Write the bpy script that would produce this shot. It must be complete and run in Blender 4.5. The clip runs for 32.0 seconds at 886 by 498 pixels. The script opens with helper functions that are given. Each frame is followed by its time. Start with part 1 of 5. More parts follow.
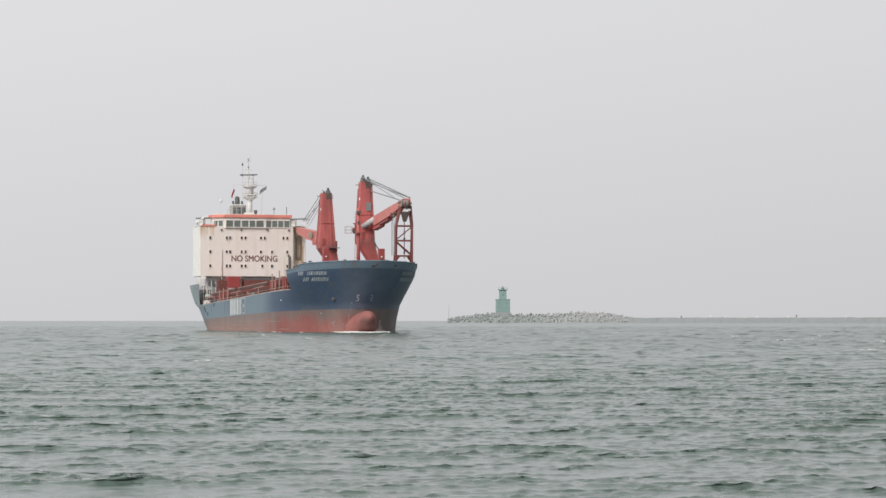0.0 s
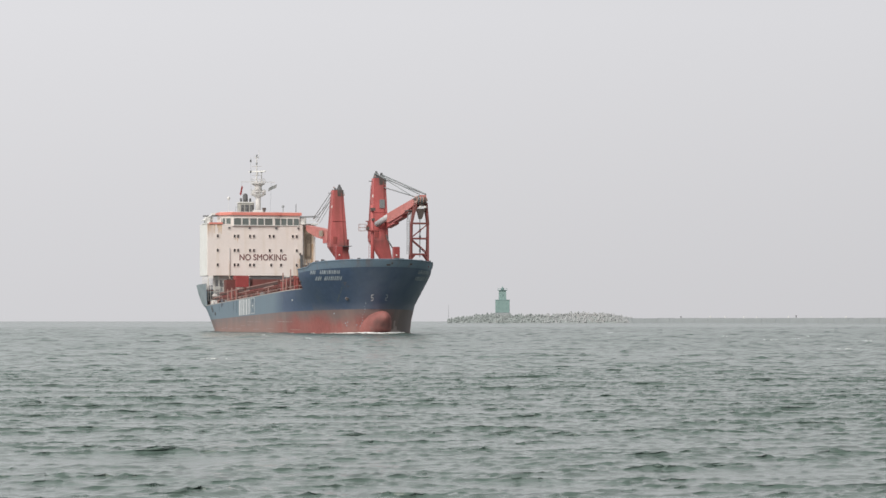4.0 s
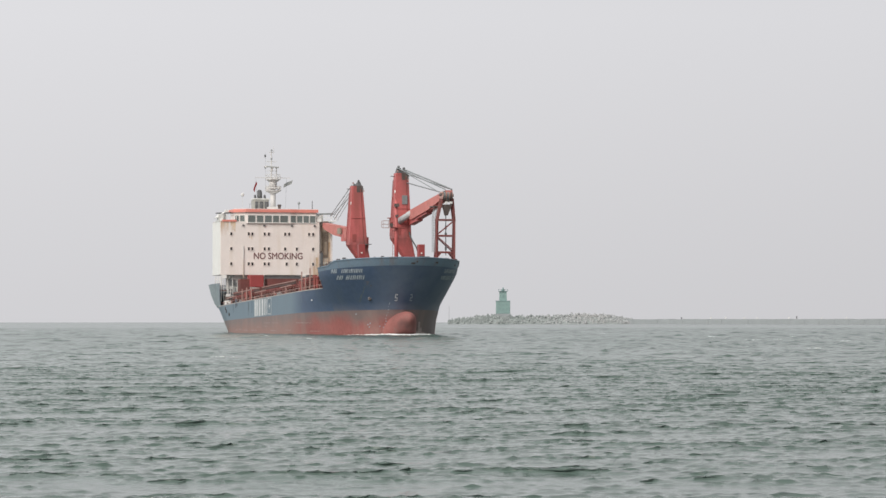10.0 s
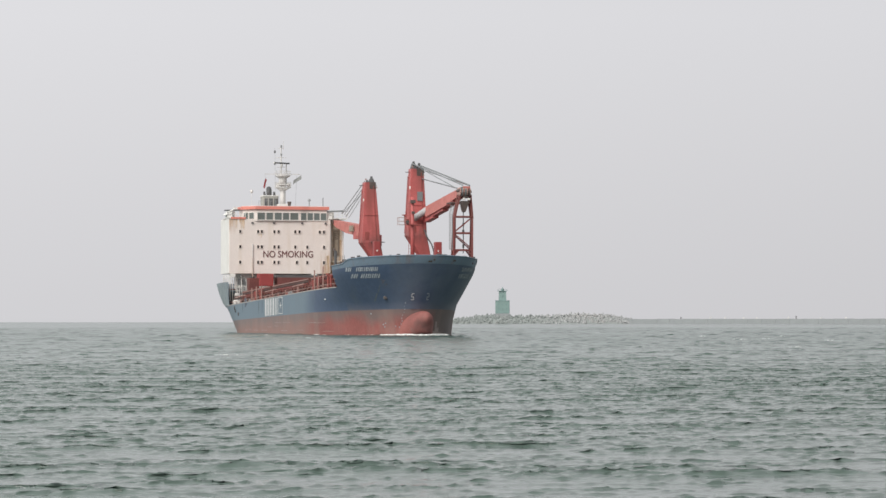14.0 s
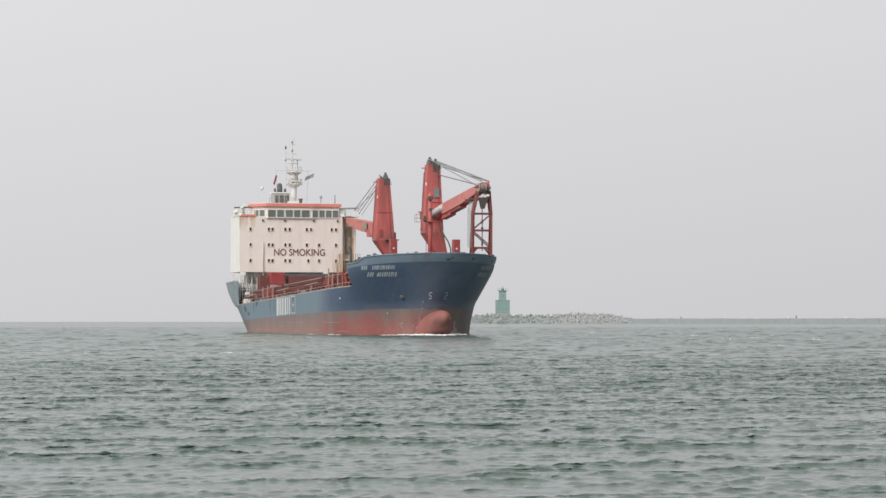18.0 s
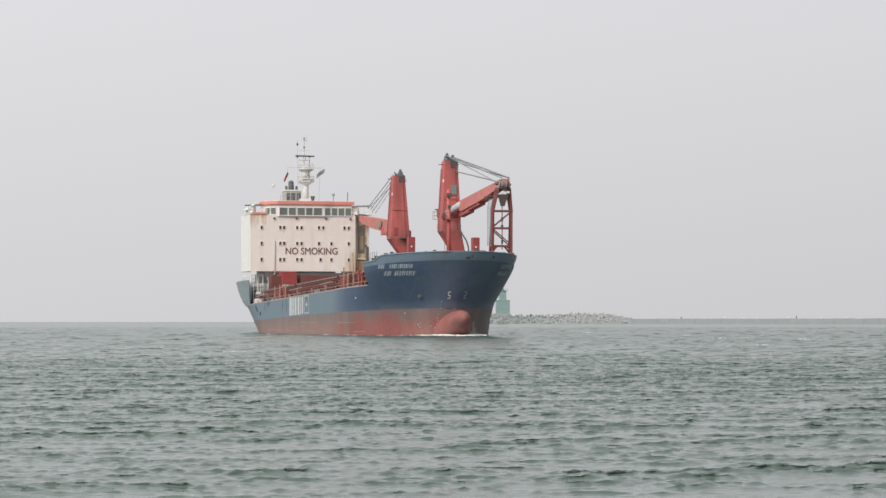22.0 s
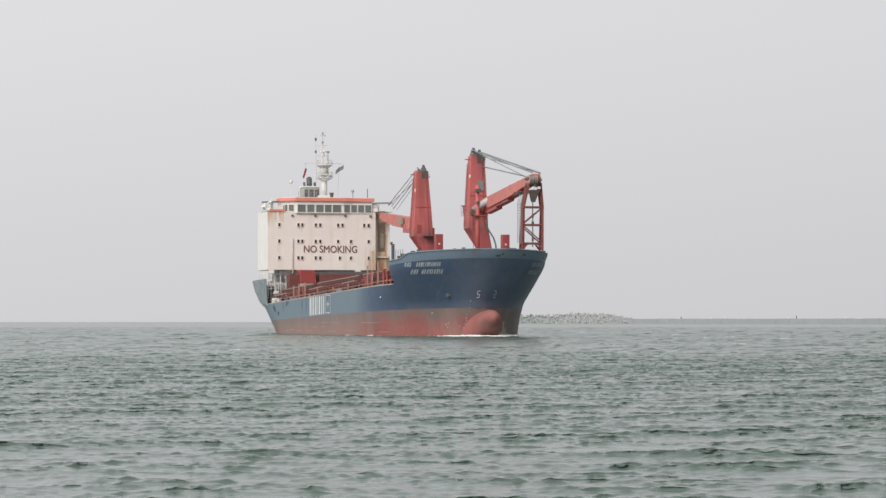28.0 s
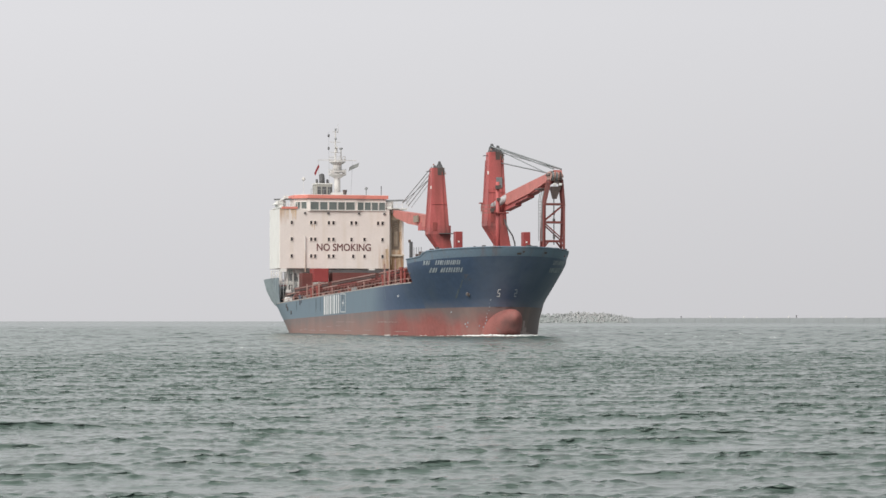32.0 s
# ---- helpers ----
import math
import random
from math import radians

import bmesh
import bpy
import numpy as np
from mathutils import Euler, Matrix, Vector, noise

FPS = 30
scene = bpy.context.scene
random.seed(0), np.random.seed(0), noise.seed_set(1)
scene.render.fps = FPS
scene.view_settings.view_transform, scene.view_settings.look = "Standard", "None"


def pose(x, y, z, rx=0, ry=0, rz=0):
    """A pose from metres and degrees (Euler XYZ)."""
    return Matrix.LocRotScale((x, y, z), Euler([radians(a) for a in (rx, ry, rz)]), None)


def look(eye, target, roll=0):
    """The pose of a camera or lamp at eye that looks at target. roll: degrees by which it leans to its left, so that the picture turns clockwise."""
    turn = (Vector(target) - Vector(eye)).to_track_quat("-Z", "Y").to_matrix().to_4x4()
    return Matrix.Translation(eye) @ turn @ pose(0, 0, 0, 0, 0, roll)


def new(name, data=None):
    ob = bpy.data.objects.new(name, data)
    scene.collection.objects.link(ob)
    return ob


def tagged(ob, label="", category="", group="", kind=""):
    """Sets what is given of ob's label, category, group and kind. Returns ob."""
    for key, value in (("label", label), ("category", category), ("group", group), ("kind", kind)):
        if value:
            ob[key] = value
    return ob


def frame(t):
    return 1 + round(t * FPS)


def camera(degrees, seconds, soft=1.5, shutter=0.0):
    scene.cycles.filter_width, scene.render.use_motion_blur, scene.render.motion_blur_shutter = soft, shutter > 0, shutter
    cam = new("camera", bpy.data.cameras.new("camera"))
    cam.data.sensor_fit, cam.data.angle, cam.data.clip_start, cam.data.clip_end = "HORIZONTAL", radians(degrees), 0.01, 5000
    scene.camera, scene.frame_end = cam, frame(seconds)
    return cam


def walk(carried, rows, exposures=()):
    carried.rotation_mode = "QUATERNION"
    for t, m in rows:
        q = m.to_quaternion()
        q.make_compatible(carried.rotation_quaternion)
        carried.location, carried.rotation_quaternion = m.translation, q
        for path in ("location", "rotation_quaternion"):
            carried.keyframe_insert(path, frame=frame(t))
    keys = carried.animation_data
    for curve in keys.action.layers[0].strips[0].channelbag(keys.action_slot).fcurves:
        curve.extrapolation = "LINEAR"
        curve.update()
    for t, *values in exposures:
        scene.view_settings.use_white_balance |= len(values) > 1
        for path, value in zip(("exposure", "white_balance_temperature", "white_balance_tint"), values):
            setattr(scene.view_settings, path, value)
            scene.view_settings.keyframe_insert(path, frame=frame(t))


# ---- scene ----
# One freighter nearing a harbour breakwater on a hazy, grey-green sea.
# x to the right, y away from the lens, water level at z = 0.
EYE_Z = 2.20
TILT = 1.5108
NUDGE = 0.011937    # degrees of turn for one step of hand shake

cam = camera(18.55, 32.0, soft=1.5)
SHAKE = [(0.0, 0.4, -1.4), (1.0, -0.1, -1.0), (2.0, -0.1, -0.9), (3.0, -1.3, -0.5), (3.5, -0.7, -0.7), (5.5, 0.2, -0.2), (6.0, -0.2, -0.6), (7.0, -0.4, -0.5), (8.0, -0.2, 0.1), (9.0, 0.4, 1.0), (10.0, 0.8, 1.2), (11.0, 0.2, 0.7), (12.0, -0.2, -0.5), (13.0, -0.4, 0.1), (14.0, -0.2, 0.8), (14.5, -1.6, 1.4), (16.5, -1.6, 1.1), (17.0, -1.2, 0.4), (18.0, -0.1, 0.2), (19.0, 0.5, 0.6), (20.0, 0.7, -0.2), (21.0, -0.2, -0.1), (22.0, 0.2, 0.4), (23.0, 0.7, 0.5), (24.0, 0.7, 0.4), (25.0, 0.3, 0.2), (25.5, 0.3, 0.0), (27.5, -0.2, 0.4), (28.0, 0.3, 0.5), (29.0, 0.2, -1.2), (30.0, 0.1, -0.9), (31.0, 0.7, -1.1), (32.0, 0.2, -0.7)]
walk(cam, [(t, pose(0, 0, EYE_Z, 90 + TILT + dy * NUDGE, 0, dx * NUDGE)) for t, dx, dy in SHAKE])
SHIP_ROWS = [(0, -45.56, 582.12, -75.42), (2, -44.17, 574.82, -75.4), (4, -42.79, 567.75, -75.39), (6, -41.42, 560.92, -75.38), (8, -40.05, 554.32, -75.37), (10, -38.68, 547.96, -75.36), (12, -37.32, 541.83, -75.34), (14, -35.97, 535.93, -75.33), (16, -34.62, 530.27, -75.32), (18, -33.28, 524.84, -75.31), (20, -31.94, 519.65, -75.3), (22, -30.61, 514.69, -75.28), (24, -29.29, 509.96, -75.27), (26, -27.97, 505.47, -75.26), (28, -26.66, 501.21, -75.25), (30, -25.35, 497.19, -75.24), (32, -24.05, 493.4, -75.22)]

# ---- world, sun, exposure ----
SUN_DIR = Vector((-0.44, -0.66, 0.60)).normalized()
world = bpy.data.worlds.new("hazy_sky")
scene.world = world
world.use_nodes = True
wn, wl = world.node_tree.nodes, world.node_tree.links
bg = wn["Background"]
sky = wn.new("ShaderNodeTexSky")
sky.sky_type, sky.sun_disc = "NISHITA", False
sky.sun_elevation = math.asin(SUN_DIR.z)
sky.sun_rotation = math.atan2(SUN_DIR.x, SUN_DIR.y)
sky.air_density, sky.dust_density, sky.ozone_density = 1.0, 6.0, 1.0
veil = wn.new("ShaderNodeMixRGB")
veil.inputs[0].default_value = 0.93
veil.inputs[2].default_value = (7.0, 6.95, 7.18, 1)
wl.new(sky.outputs[0], veil.inputs[1])
# the haze lies a little darker along the horizon
where = wn.new("ShaderNodeTexCoord")
split = wn.new("ShaderNodeSeparateXYZ")
wl.new(where.outputs["Generated"], split.inputs[0])
# thinner haze overhead: cooler and a little darker than along the horizon
lift = wn.new("ShaderNodeMapRange")
lift.inputs[1].default_value, lift.inputs[2].default_value = 0.115, 0.24
wl.new(split.outputs[2], lift.inputs[0])
tone = wn.new("ShaderNodeMixRGB")
tone.inputs[1].default_value, tone.inputs[2].default_value = (7.0, 6.95, 7.18, 1), (6.22, 6.45, 6.38, 1)
wl.new(lift.outputs[0], tone.inputs[0])
wl.new(tone.outputs[0], veil.inputs[2])
haze = wn.new("ShaderNodeMapRange")
haze.inputs[1].default_value, haze.inputs[2].default_value = 0.0, 0.11
haze.inputs[3].default_value, haze.inputs[4].default_value = 0.92, 1.04
wl.new(split.outputs[2], haze.inputs[0])
dim = wn.new("ShaderNodeVectorMath")
dim.operation = "SCALE"
wl.new(veil.outputs[0], dim.inputs[0])
# brighter on the side where the sun stands behind the haze
side = wn.new("ShaderNodeMapRange")
side.inputs[1].default_value, side.inputs[2].default_value = -0.5, 0.5
side.inputs[3].default_value, side.inputs[4].default_value = 1.09, 0.91
wl.new(split.outputs[0], side.inputs[0])
high = wn.new("ShaderNodeMapRange")
high.inputs[1].default_value, high.inputs[2].default_value = -0.5, 0.5
high.inputs[3].default_value, high.inputs[4].default_value = 1.42, 0.58
wl.new(split.outputs[0], high.inputs[0])
lean = wn.new("ShaderNodeMix")
wl.new(lift.outputs[0], lean.inputs[0])
wl.new(side.outputs[0], lean.inputs[2])
wl.new(high.outputs[0], lean.inputs[3])
glow = wn.new("ShaderNodeMath")
glow.operation = "MULTIPLY"
wl.new(haze.outputs[0], glow.inputs[0])
wl.new(lean.outputs[0], glow.inputs[1])
wl.new(glow.outputs[0], dim.inputs["Scale"])
wl.new(dim.outputs[0], bg.inputs[0])
bg.inputs[1].default_value = 0.1035

sun = new("sun", bpy.data.lights.new("sun", "SUN"))
sun.data.energy, sun.data.angle, sun.data.color = 2.5, radians(34), (1.0, 0.95, 0.88)
sun.matrix_basis = look(SUN_DIR * 500, (0, 0, 0))
scene.view_settings.exposure = 0.0


# ---- materials ----
def material(name, base, rough=0.6, metal=0.0, vary=0.12, scale=0.6, stain=None, stain_amount=0.0,
             stain_scale=0.25, bump=0.02, streak=False, ior=1.45, paler=None, stain_from=0.52, band=None):
    """Paint, metal or concrete: broad blotches, fine grain, stains and a slight relief."""
    m = bpy.data.materials.new(name)
    m.use_nodes = True
    n, l = m.node_tree.nodes, m.node_tree.links
    p = n["Principled BSDF"]
    p.inputs["Roughness"].default_value, p.inputs["Metallic"].default_value = rough, metal
    p.inputs["IOR"].default_value = ior
    co = n.new("ShaderNodeTexCoord")
    broad, fine = n.new("ShaderNodeTexNoise"), n.new("ShaderNodeTexNoise")
    for tex, s, d in ((broad, scale, 4), (fine, scale * 14, 6)):
        tex.inputs["Scale"].default_value, tex.inputs["Detail"].default_value = s, d
        l.new(co.outputs["Object"], tex.inputs["Vector"])
    add = n.new("ShaderNodeMath")
    add.operation = "ADD"
    l.new(broad.outputs[0], add.inputs[0])
    l.new(fine.outputs[0], add.inputs[1])
    ramp = n.new("ShaderNodeMapRange")
    ramp.inputs[1].default_value, ramp.inputs[2].default_value = 0.6, 1.4
    ramp.inputs[3].default_value, ramp.inputs[4].default_value = 1 - vary, 1 + vary
    l.new(add.outputs[0], ramp.inputs[0])
    mul = n.new("ShaderNodeVectorMath")
    mul.operation = "SCALE"
    mul.inputs[0].default_value = base
    l.new(ramp.outputs[0], mul.inputs["Scale"])
    out = mul.outputs[0]
    if paler:
        # paler colour along the side, giving way to the base round the bow
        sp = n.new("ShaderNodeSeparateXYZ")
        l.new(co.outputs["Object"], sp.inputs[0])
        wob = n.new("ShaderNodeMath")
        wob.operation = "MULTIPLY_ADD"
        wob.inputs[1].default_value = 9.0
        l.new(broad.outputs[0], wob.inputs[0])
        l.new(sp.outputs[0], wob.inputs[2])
        abaft = n.new("ShaderNodeMapRange")
        abaft.inputs[1].default_value, abaft.inputs[2].default_value = 101, 110
        abaft.inputs[3].default_value, abaft.inputs[4].default_value = 1, 0
        l.new(wob.outputs[0], abaft.inputs[0])
        side_mix = n.new("ShaderNodeMixRGB")
        side_mix.inputs[2].default_value = (*paler, 1)
        l.new(abaft.outputs[0], side_mix.inputs[0])
        l.new(out, side_mix.inputs[1])
        out = side_mix.outputs[0]
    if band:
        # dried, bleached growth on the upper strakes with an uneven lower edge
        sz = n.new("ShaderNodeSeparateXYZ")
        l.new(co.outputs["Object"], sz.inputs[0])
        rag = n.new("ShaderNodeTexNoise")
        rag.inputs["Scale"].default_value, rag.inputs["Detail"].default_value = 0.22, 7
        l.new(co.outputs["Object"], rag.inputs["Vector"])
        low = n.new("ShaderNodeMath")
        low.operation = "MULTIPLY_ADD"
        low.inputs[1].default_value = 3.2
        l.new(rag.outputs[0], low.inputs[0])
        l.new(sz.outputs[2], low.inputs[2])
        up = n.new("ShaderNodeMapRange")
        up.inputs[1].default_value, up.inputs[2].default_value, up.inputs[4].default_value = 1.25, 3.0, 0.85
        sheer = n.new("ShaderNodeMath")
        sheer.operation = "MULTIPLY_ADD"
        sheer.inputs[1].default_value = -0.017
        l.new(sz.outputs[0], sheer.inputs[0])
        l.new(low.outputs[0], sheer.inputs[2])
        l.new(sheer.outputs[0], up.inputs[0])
        # the same grey also covers the port shoulder of the bow
        port_grey = n.new("ShaderNodeMapRange")
        port_grey.inputs[1].default_value, port_grey.inputs[2].default_value, port_grey.inputs[4].default_value = 1.2, 3.2, 0.95
        l.new(sz.outputs[1], port_grey.inputs[0])
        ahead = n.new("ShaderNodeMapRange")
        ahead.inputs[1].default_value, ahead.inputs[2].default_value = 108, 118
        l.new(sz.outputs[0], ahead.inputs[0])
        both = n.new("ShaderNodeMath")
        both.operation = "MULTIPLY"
        l.new(port_grey.outputs[0], both.inputs[0])
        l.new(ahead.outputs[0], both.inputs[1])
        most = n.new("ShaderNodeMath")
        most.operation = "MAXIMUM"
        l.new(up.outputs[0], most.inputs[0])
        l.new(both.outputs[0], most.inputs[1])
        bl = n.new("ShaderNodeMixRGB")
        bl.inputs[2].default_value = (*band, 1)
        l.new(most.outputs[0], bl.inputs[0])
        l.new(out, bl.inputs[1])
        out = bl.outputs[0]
    if stain:
        mp = n.new("ShaderNodeMapping")
        mp.inputs["Scale"].default_value = (1, 1, 0.12) if streak else (1, 1, 1)
        l.new(co.outputs["Object"], mp.inputs[0])
        st = n.new("ShaderNodeTexNoise")
        st.inputs["Scale"].default_value, st.inputs["Detail"].default_value = stain_scale, 8
        l.new(mp.outputs[0], st.inputs["Vector"])
        rg = n.new("ShaderNodeMapRange")
        rg.inputs[1].default_value, rg.inputs[2].default_value = stain_from, stain_from + 0.2
        rg.inputs[4].default_value = stain_amount
        l.new(st.outputs[0], rg.inputs[0])
        mx = n.new("ShaderNodeMixRGB")
        mx.inputs[2].default_value = (*stain, 1)
        l.new(rg.outputs[0], mx.inputs[0])
        l.new(out, mx.inputs[1])
        out = mx.outputs[0]
    l.new(out, p.inputs["Base Color"])
    if bump:
        b = n.new("ShaderNodeBump")
        b.inputs["Strength"].default_value, b.inputs["Distance"].default_value = 0.4, bump
        l.new(fine.outputs[0], b.inputs["Height"])
        l.new(b.outputs[0], p.inputs["Normal"])
    return m


def blotched(paint, name, colour, stretch, zones, lo=0.44, hi=0.68):
    """A copy of a paint with a second colour, mostly dirt, in ragged runs. Each zone: an amount, then (axis, from, to)
    ranges over which it sets in.
    """
    m = paint.copy()
    m.name = name
    n, l = m.node_tree.nodes, m.node_tree.links
    p = n["Principled BSDF"]
    out = p.inputs["Base Color"].links[0].from_socket
    co, sp, mp, run = n.new("ShaderNodeTexCoord"), n.new("ShaderNodeSeparateXYZ"), n.new("ShaderNodeMapping"), n.new("ShaderNodeTexNoise")
    mp.inputs["Scale"].default_value = stretch
    run.inputs["Scale"].default_value, run.inputs["Detail"].default_value = 1.0, 5
    l.new(co.outputs["Object"], sp.inputs[0])
    l.new(co.outputs["Object"], mp.inputs[0])
    l.new(mp.outputs[0], run.inputs["Vector"])
    for amount, *ranges in zones:
        last = n.new("ShaderNodeMapRange")
        last.inputs[1].default_value, last.inputs[2].default_value, last.inputs[4].default_value = lo, hi, amount
        l.new(run.outputs[0], last.inputs[0])
        for axis, start, full in ranges:
            mr, mul = n.new("ShaderNodeMapRange"), n.new("ShaderNodeMath")
            mr.inputs[1].default_value, mr.inputs[2].default_value = start, full
            mul.operation = "MULTIPLY"
            l.new(sp.outputs[axis], mr.inputs[0])
            l.new(last.outputs[0], mul.inputs[0])
            l.new(mr.outputs[0], mul.inputs[1])
            last = mul
        mx = n.new("ShaderNodeMixRGB")
        mx.inputs[2].default_value = (*colour, 1)
        l.new(last.outputs[0], mx.inputs[0])
        l.new(out, mx.inputs[1])
        out = mx.outputs[0]
    l.new(out, p.inputs["Base Color"])
    return m


RUST = (0.22, 0.10, 0.05)
HULL_BLUE = material("hull_blue", (0.066, 0.098, 0.165), 0.42, vary=0.16, scale=0.12, stain=(0.11, 0.135, 0.16), stain_amount=0.3, stain_scale=0.5, streak=True, bump=0.02, paler=(0.125, 0.185, 0.235))
BAND_BLUE = material("bulwark_blue", (0.16, 0.22, 0.285), 0.5, vary=0.15, scale=0.3, stain=RUST, stain_amount=0.3, stain_scale=0.9, streak=True)
STERN_BLUE = material("stern_blue", (0.17, 0.21, 0.245), 0.55, vary=0.15, scale=0.3, stain=(0.2, 0.17, 0.13), stain_amount=0.4, stain_scale=0.8, streak=True)
BOOT_RED = material("antifouling_red", (0.305, 0.11, 0.10), 0.55, vary=0.2, scale=0.15, stain=(0.28, 0.21, 0.19), stain_amount=0.5, stain_scale=0.35, stain_from=0.5, streak=True, bump=0.02, paler=(0.285, 0.165, 0.145), band=(0.175, 0.15, 0.148))
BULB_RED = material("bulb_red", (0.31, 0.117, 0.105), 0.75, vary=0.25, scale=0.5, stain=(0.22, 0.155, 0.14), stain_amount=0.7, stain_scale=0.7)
DECK_RED = material("deck_red", (0.25, 0.095, 0.085), 0.7, vary=0.25, scale=0.5, stain=RUST, stain_amount=0.6, stain_scale=0.7)
HATCH_RED = material("hatch_red", (0.165, 0.06, 0.055), 0.7, vary=0.3, scale=0.4, stain=(0.10, 0.05, 0.04), stain_amount=0.6, stain_scale=0.5)
BRIGHT_RED = material("fresh_red", (0.31, 0.062, 0.062), 0.5, vary=0.12, scale=0.8)
CRANE_RED = material("crane_red", (0.50, 0.128, 0.125), 0.5, vary=0.18, scale=0.3, stain=(0.27, 0.075, 0.065), stain_amount=0.75, stain_scale=0.45, streak=True)
LATTICE_RED = material("lattice_red", (0.295, 0.075, 0.068), 0.6, vary=0.2, scale=0.8, stain=RUST, stain_amount=0.5)
CREAM = material("cream_paint", (0.815, 0.745, 0.715), 0.55, vary=0.05, scale=0.25, stain=(0.62, 0.52, 0.40), stain_amount=0.35, stain_scale=0.6, streak=True)
ANCHOR = material("anchor_rust", (0.15, 0.145, 0.15), 0.8, vary=0.3, scale=2)
DRIP = material("rust_drip", (0.115, 0.145, 0.17), 0.8, vary=0.3, scale=1.2)
HAWSE = material("hawse_stain", (0.105, 0.115, 0.145), 0.8, vary=0.3, scale=1.5)
MAST_GREY = material("mast_grey", (0.66, 0.64, 0.63), 0.5, vary=0.08, scale=0.8, stain=(0.42, 0.38, 0.33), stain_amount=0.4, streak=True)
WHITE = material("white_paint", (0.80, 0.79, 0.77), 0.5, vary=0.06, scale=0.6, stain=(0.5, 0.42, 0.33), stain_amount=0.25, stain_scale=0.8, streak=True)
RUSTY = material("rusty_cream", (0.66, 0.57, 0.47), 0.7, vary=0.25, scale=0.6, stain=(0.40, 0.22, 0.12), stain_amount=0.9, stain_scale=0.8, streak=True)
RUST_MAT = material("rust_streak", (0.64, 0.48, 0.33), 0.8, vary=0.3, scale=1.5)
RUST_DARK = material("old_rust", (0.42, 0.26, 0.15), 0.85, vary=0.35, scale=1.2)
ORANGE = material("orange_trim", (0.74, 0.265, 0.22), 0.5, vary=0.08, scale=0.5)
# Dark steel is held well above black, to stand for haze over the ship.
DARK = material("dark_steel", (0.11, 0.11, 0.115), 0.6, vary=0.3, scale=1.5)
GREY = material("grey_steel", (0.30, 0.31, 0.32), 0.45, metal=0.2, vary=0.2, scale=1.0)
ROPE = material("steel_rope", (0.26, 0.28, 0.29), 0.5, metal=0.3, vary=0.2, scale=2)
BROWN = material("brown_grille", (0.33, 0.27, 0.215), 0.8, vary=0.3, scale=1.2, stain=RUST, stain_amount=0.5, stain_scale=1.0, streak=True)
DARK_BROWN = material("dark_brown", (0.2, 0.155, 0.125), 0.85, vary=0.3, scale=1.2)
GLASS = material("dark_glass", (0.15, 0.175, 0.17), 0.10, vary=0.1, scale=0.5, bump=0, ior=1.5)
PAINT_MARK = material("white_marking", (0.66, 0.67, 0.68), 0.6, vary=0.15, scale=1.5)
PORT_GLASS = material("window_dark", (0.045, 0.04, 0.042), 0.25, vary=0.2, scale=1.0, bump=0)
LETTER = material("letter_brown", (0.17, 0.08, 0.08), 0.6, vary=0.15, scale=2)
GRIME = material("grimy_steel", (0.115, 0.09, 0.085), 0.7, vary=0.3, scale=1.5, stain=(0.22, 0.16, 0.14), stain_amount=0.5, stain_scale=1.2)
RIB_BLUE = material("rib_blue", (0.30, 0.35, 0.375), 0.6, vary=0.2, scale=0.8)
GUNWALE = material("pale_sheer_rail", (0.42, 0.40, 0.39), 0.7, vary=0.25, scale=0.8, stain=RUST, stain_amount=0.5, stain_scale=0.8)
SCUFF = material("scuffed_paint", (0.40, 0.33, 0.31), 0.8, vary=0.3, scale=1.5)
# Paler than the crane red: light on the jib's top is put into the colour.
LIT_JIB_RED = material("lit_jib_red", (0.56, 0.195, 0.175), 0.55, vary=0.16, scale=0.4, stain=(0.33, 0.11, 0.09), stain_amount=0.5, stain_scale=0.6)
FUNNEL = material("sooty_grey", (0.42, 0.41, 0.385), 0.65, vary=0.2, scale=0.6, stain=(0.25, 0.22, 0.18), stain_amount=0.6, stain_scale=0.7, streak=True)
TOWER_RED = material("tower_red", (0.215, 0.066, 0.062), 0.65, vary=0.25, scale=0.8, stain=(0.14, 0.07, 0.06), stain_amount=0.6)
HEAD_RED = material("jib_head_red", (0.46, 0.28, 0.245), 0.65, vary=0.25, scale=1.0, stain=(0.2, 0.14, 0.12), stain_amount=0.7, stain_scale=1.0)
CYLINDER = material("worn_cylinder", (0.46, 0.47, 0.49), 0.45, vary=0.2, scale=1.0, stain=(0.3, 0.26, 0.24), stain_amount=0.5, stain_scale=1.2)
PINK = material("faded_rail_paint", (0.40, 0.25, 0.225), 0.7, vary=0.25, scale=1.2, stain=RUST, stain_amount=0.5, stain_scale=1.5)
COVER = material("grey_green_cover", (0.30, 0.27, 0.22), 0.7, vary=0.2, scale=1.5)
FLAG_RED = material("flag_red", (0.26, 0.035, 0.04), 0.85, vary=0.1, scale=2)
FLAG_GREY = material("flag_grey", (0.30, 0.31, 0.31), 0.85, vary=0.3, scale=2)
# Far-off beacon and concrete colours: paled and greyed, distance haze put into them.
HAZED_GREEN = material("hazed_beacon_green", (0.225, 0.325, 0.315), 0.6, vary=0.10, scale=0.25, stain=(0.24, 0.33, 0.32), stain_amount=0.4, stain_scale=0.2)
HAZED_DARK_GREEN = material("hazed_beacon_dark", (0.20, 0.29, 0.29), 0.6, vary=0.1, scale=0.4)
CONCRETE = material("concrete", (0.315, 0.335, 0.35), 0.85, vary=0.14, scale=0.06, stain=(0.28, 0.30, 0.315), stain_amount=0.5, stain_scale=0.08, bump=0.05)
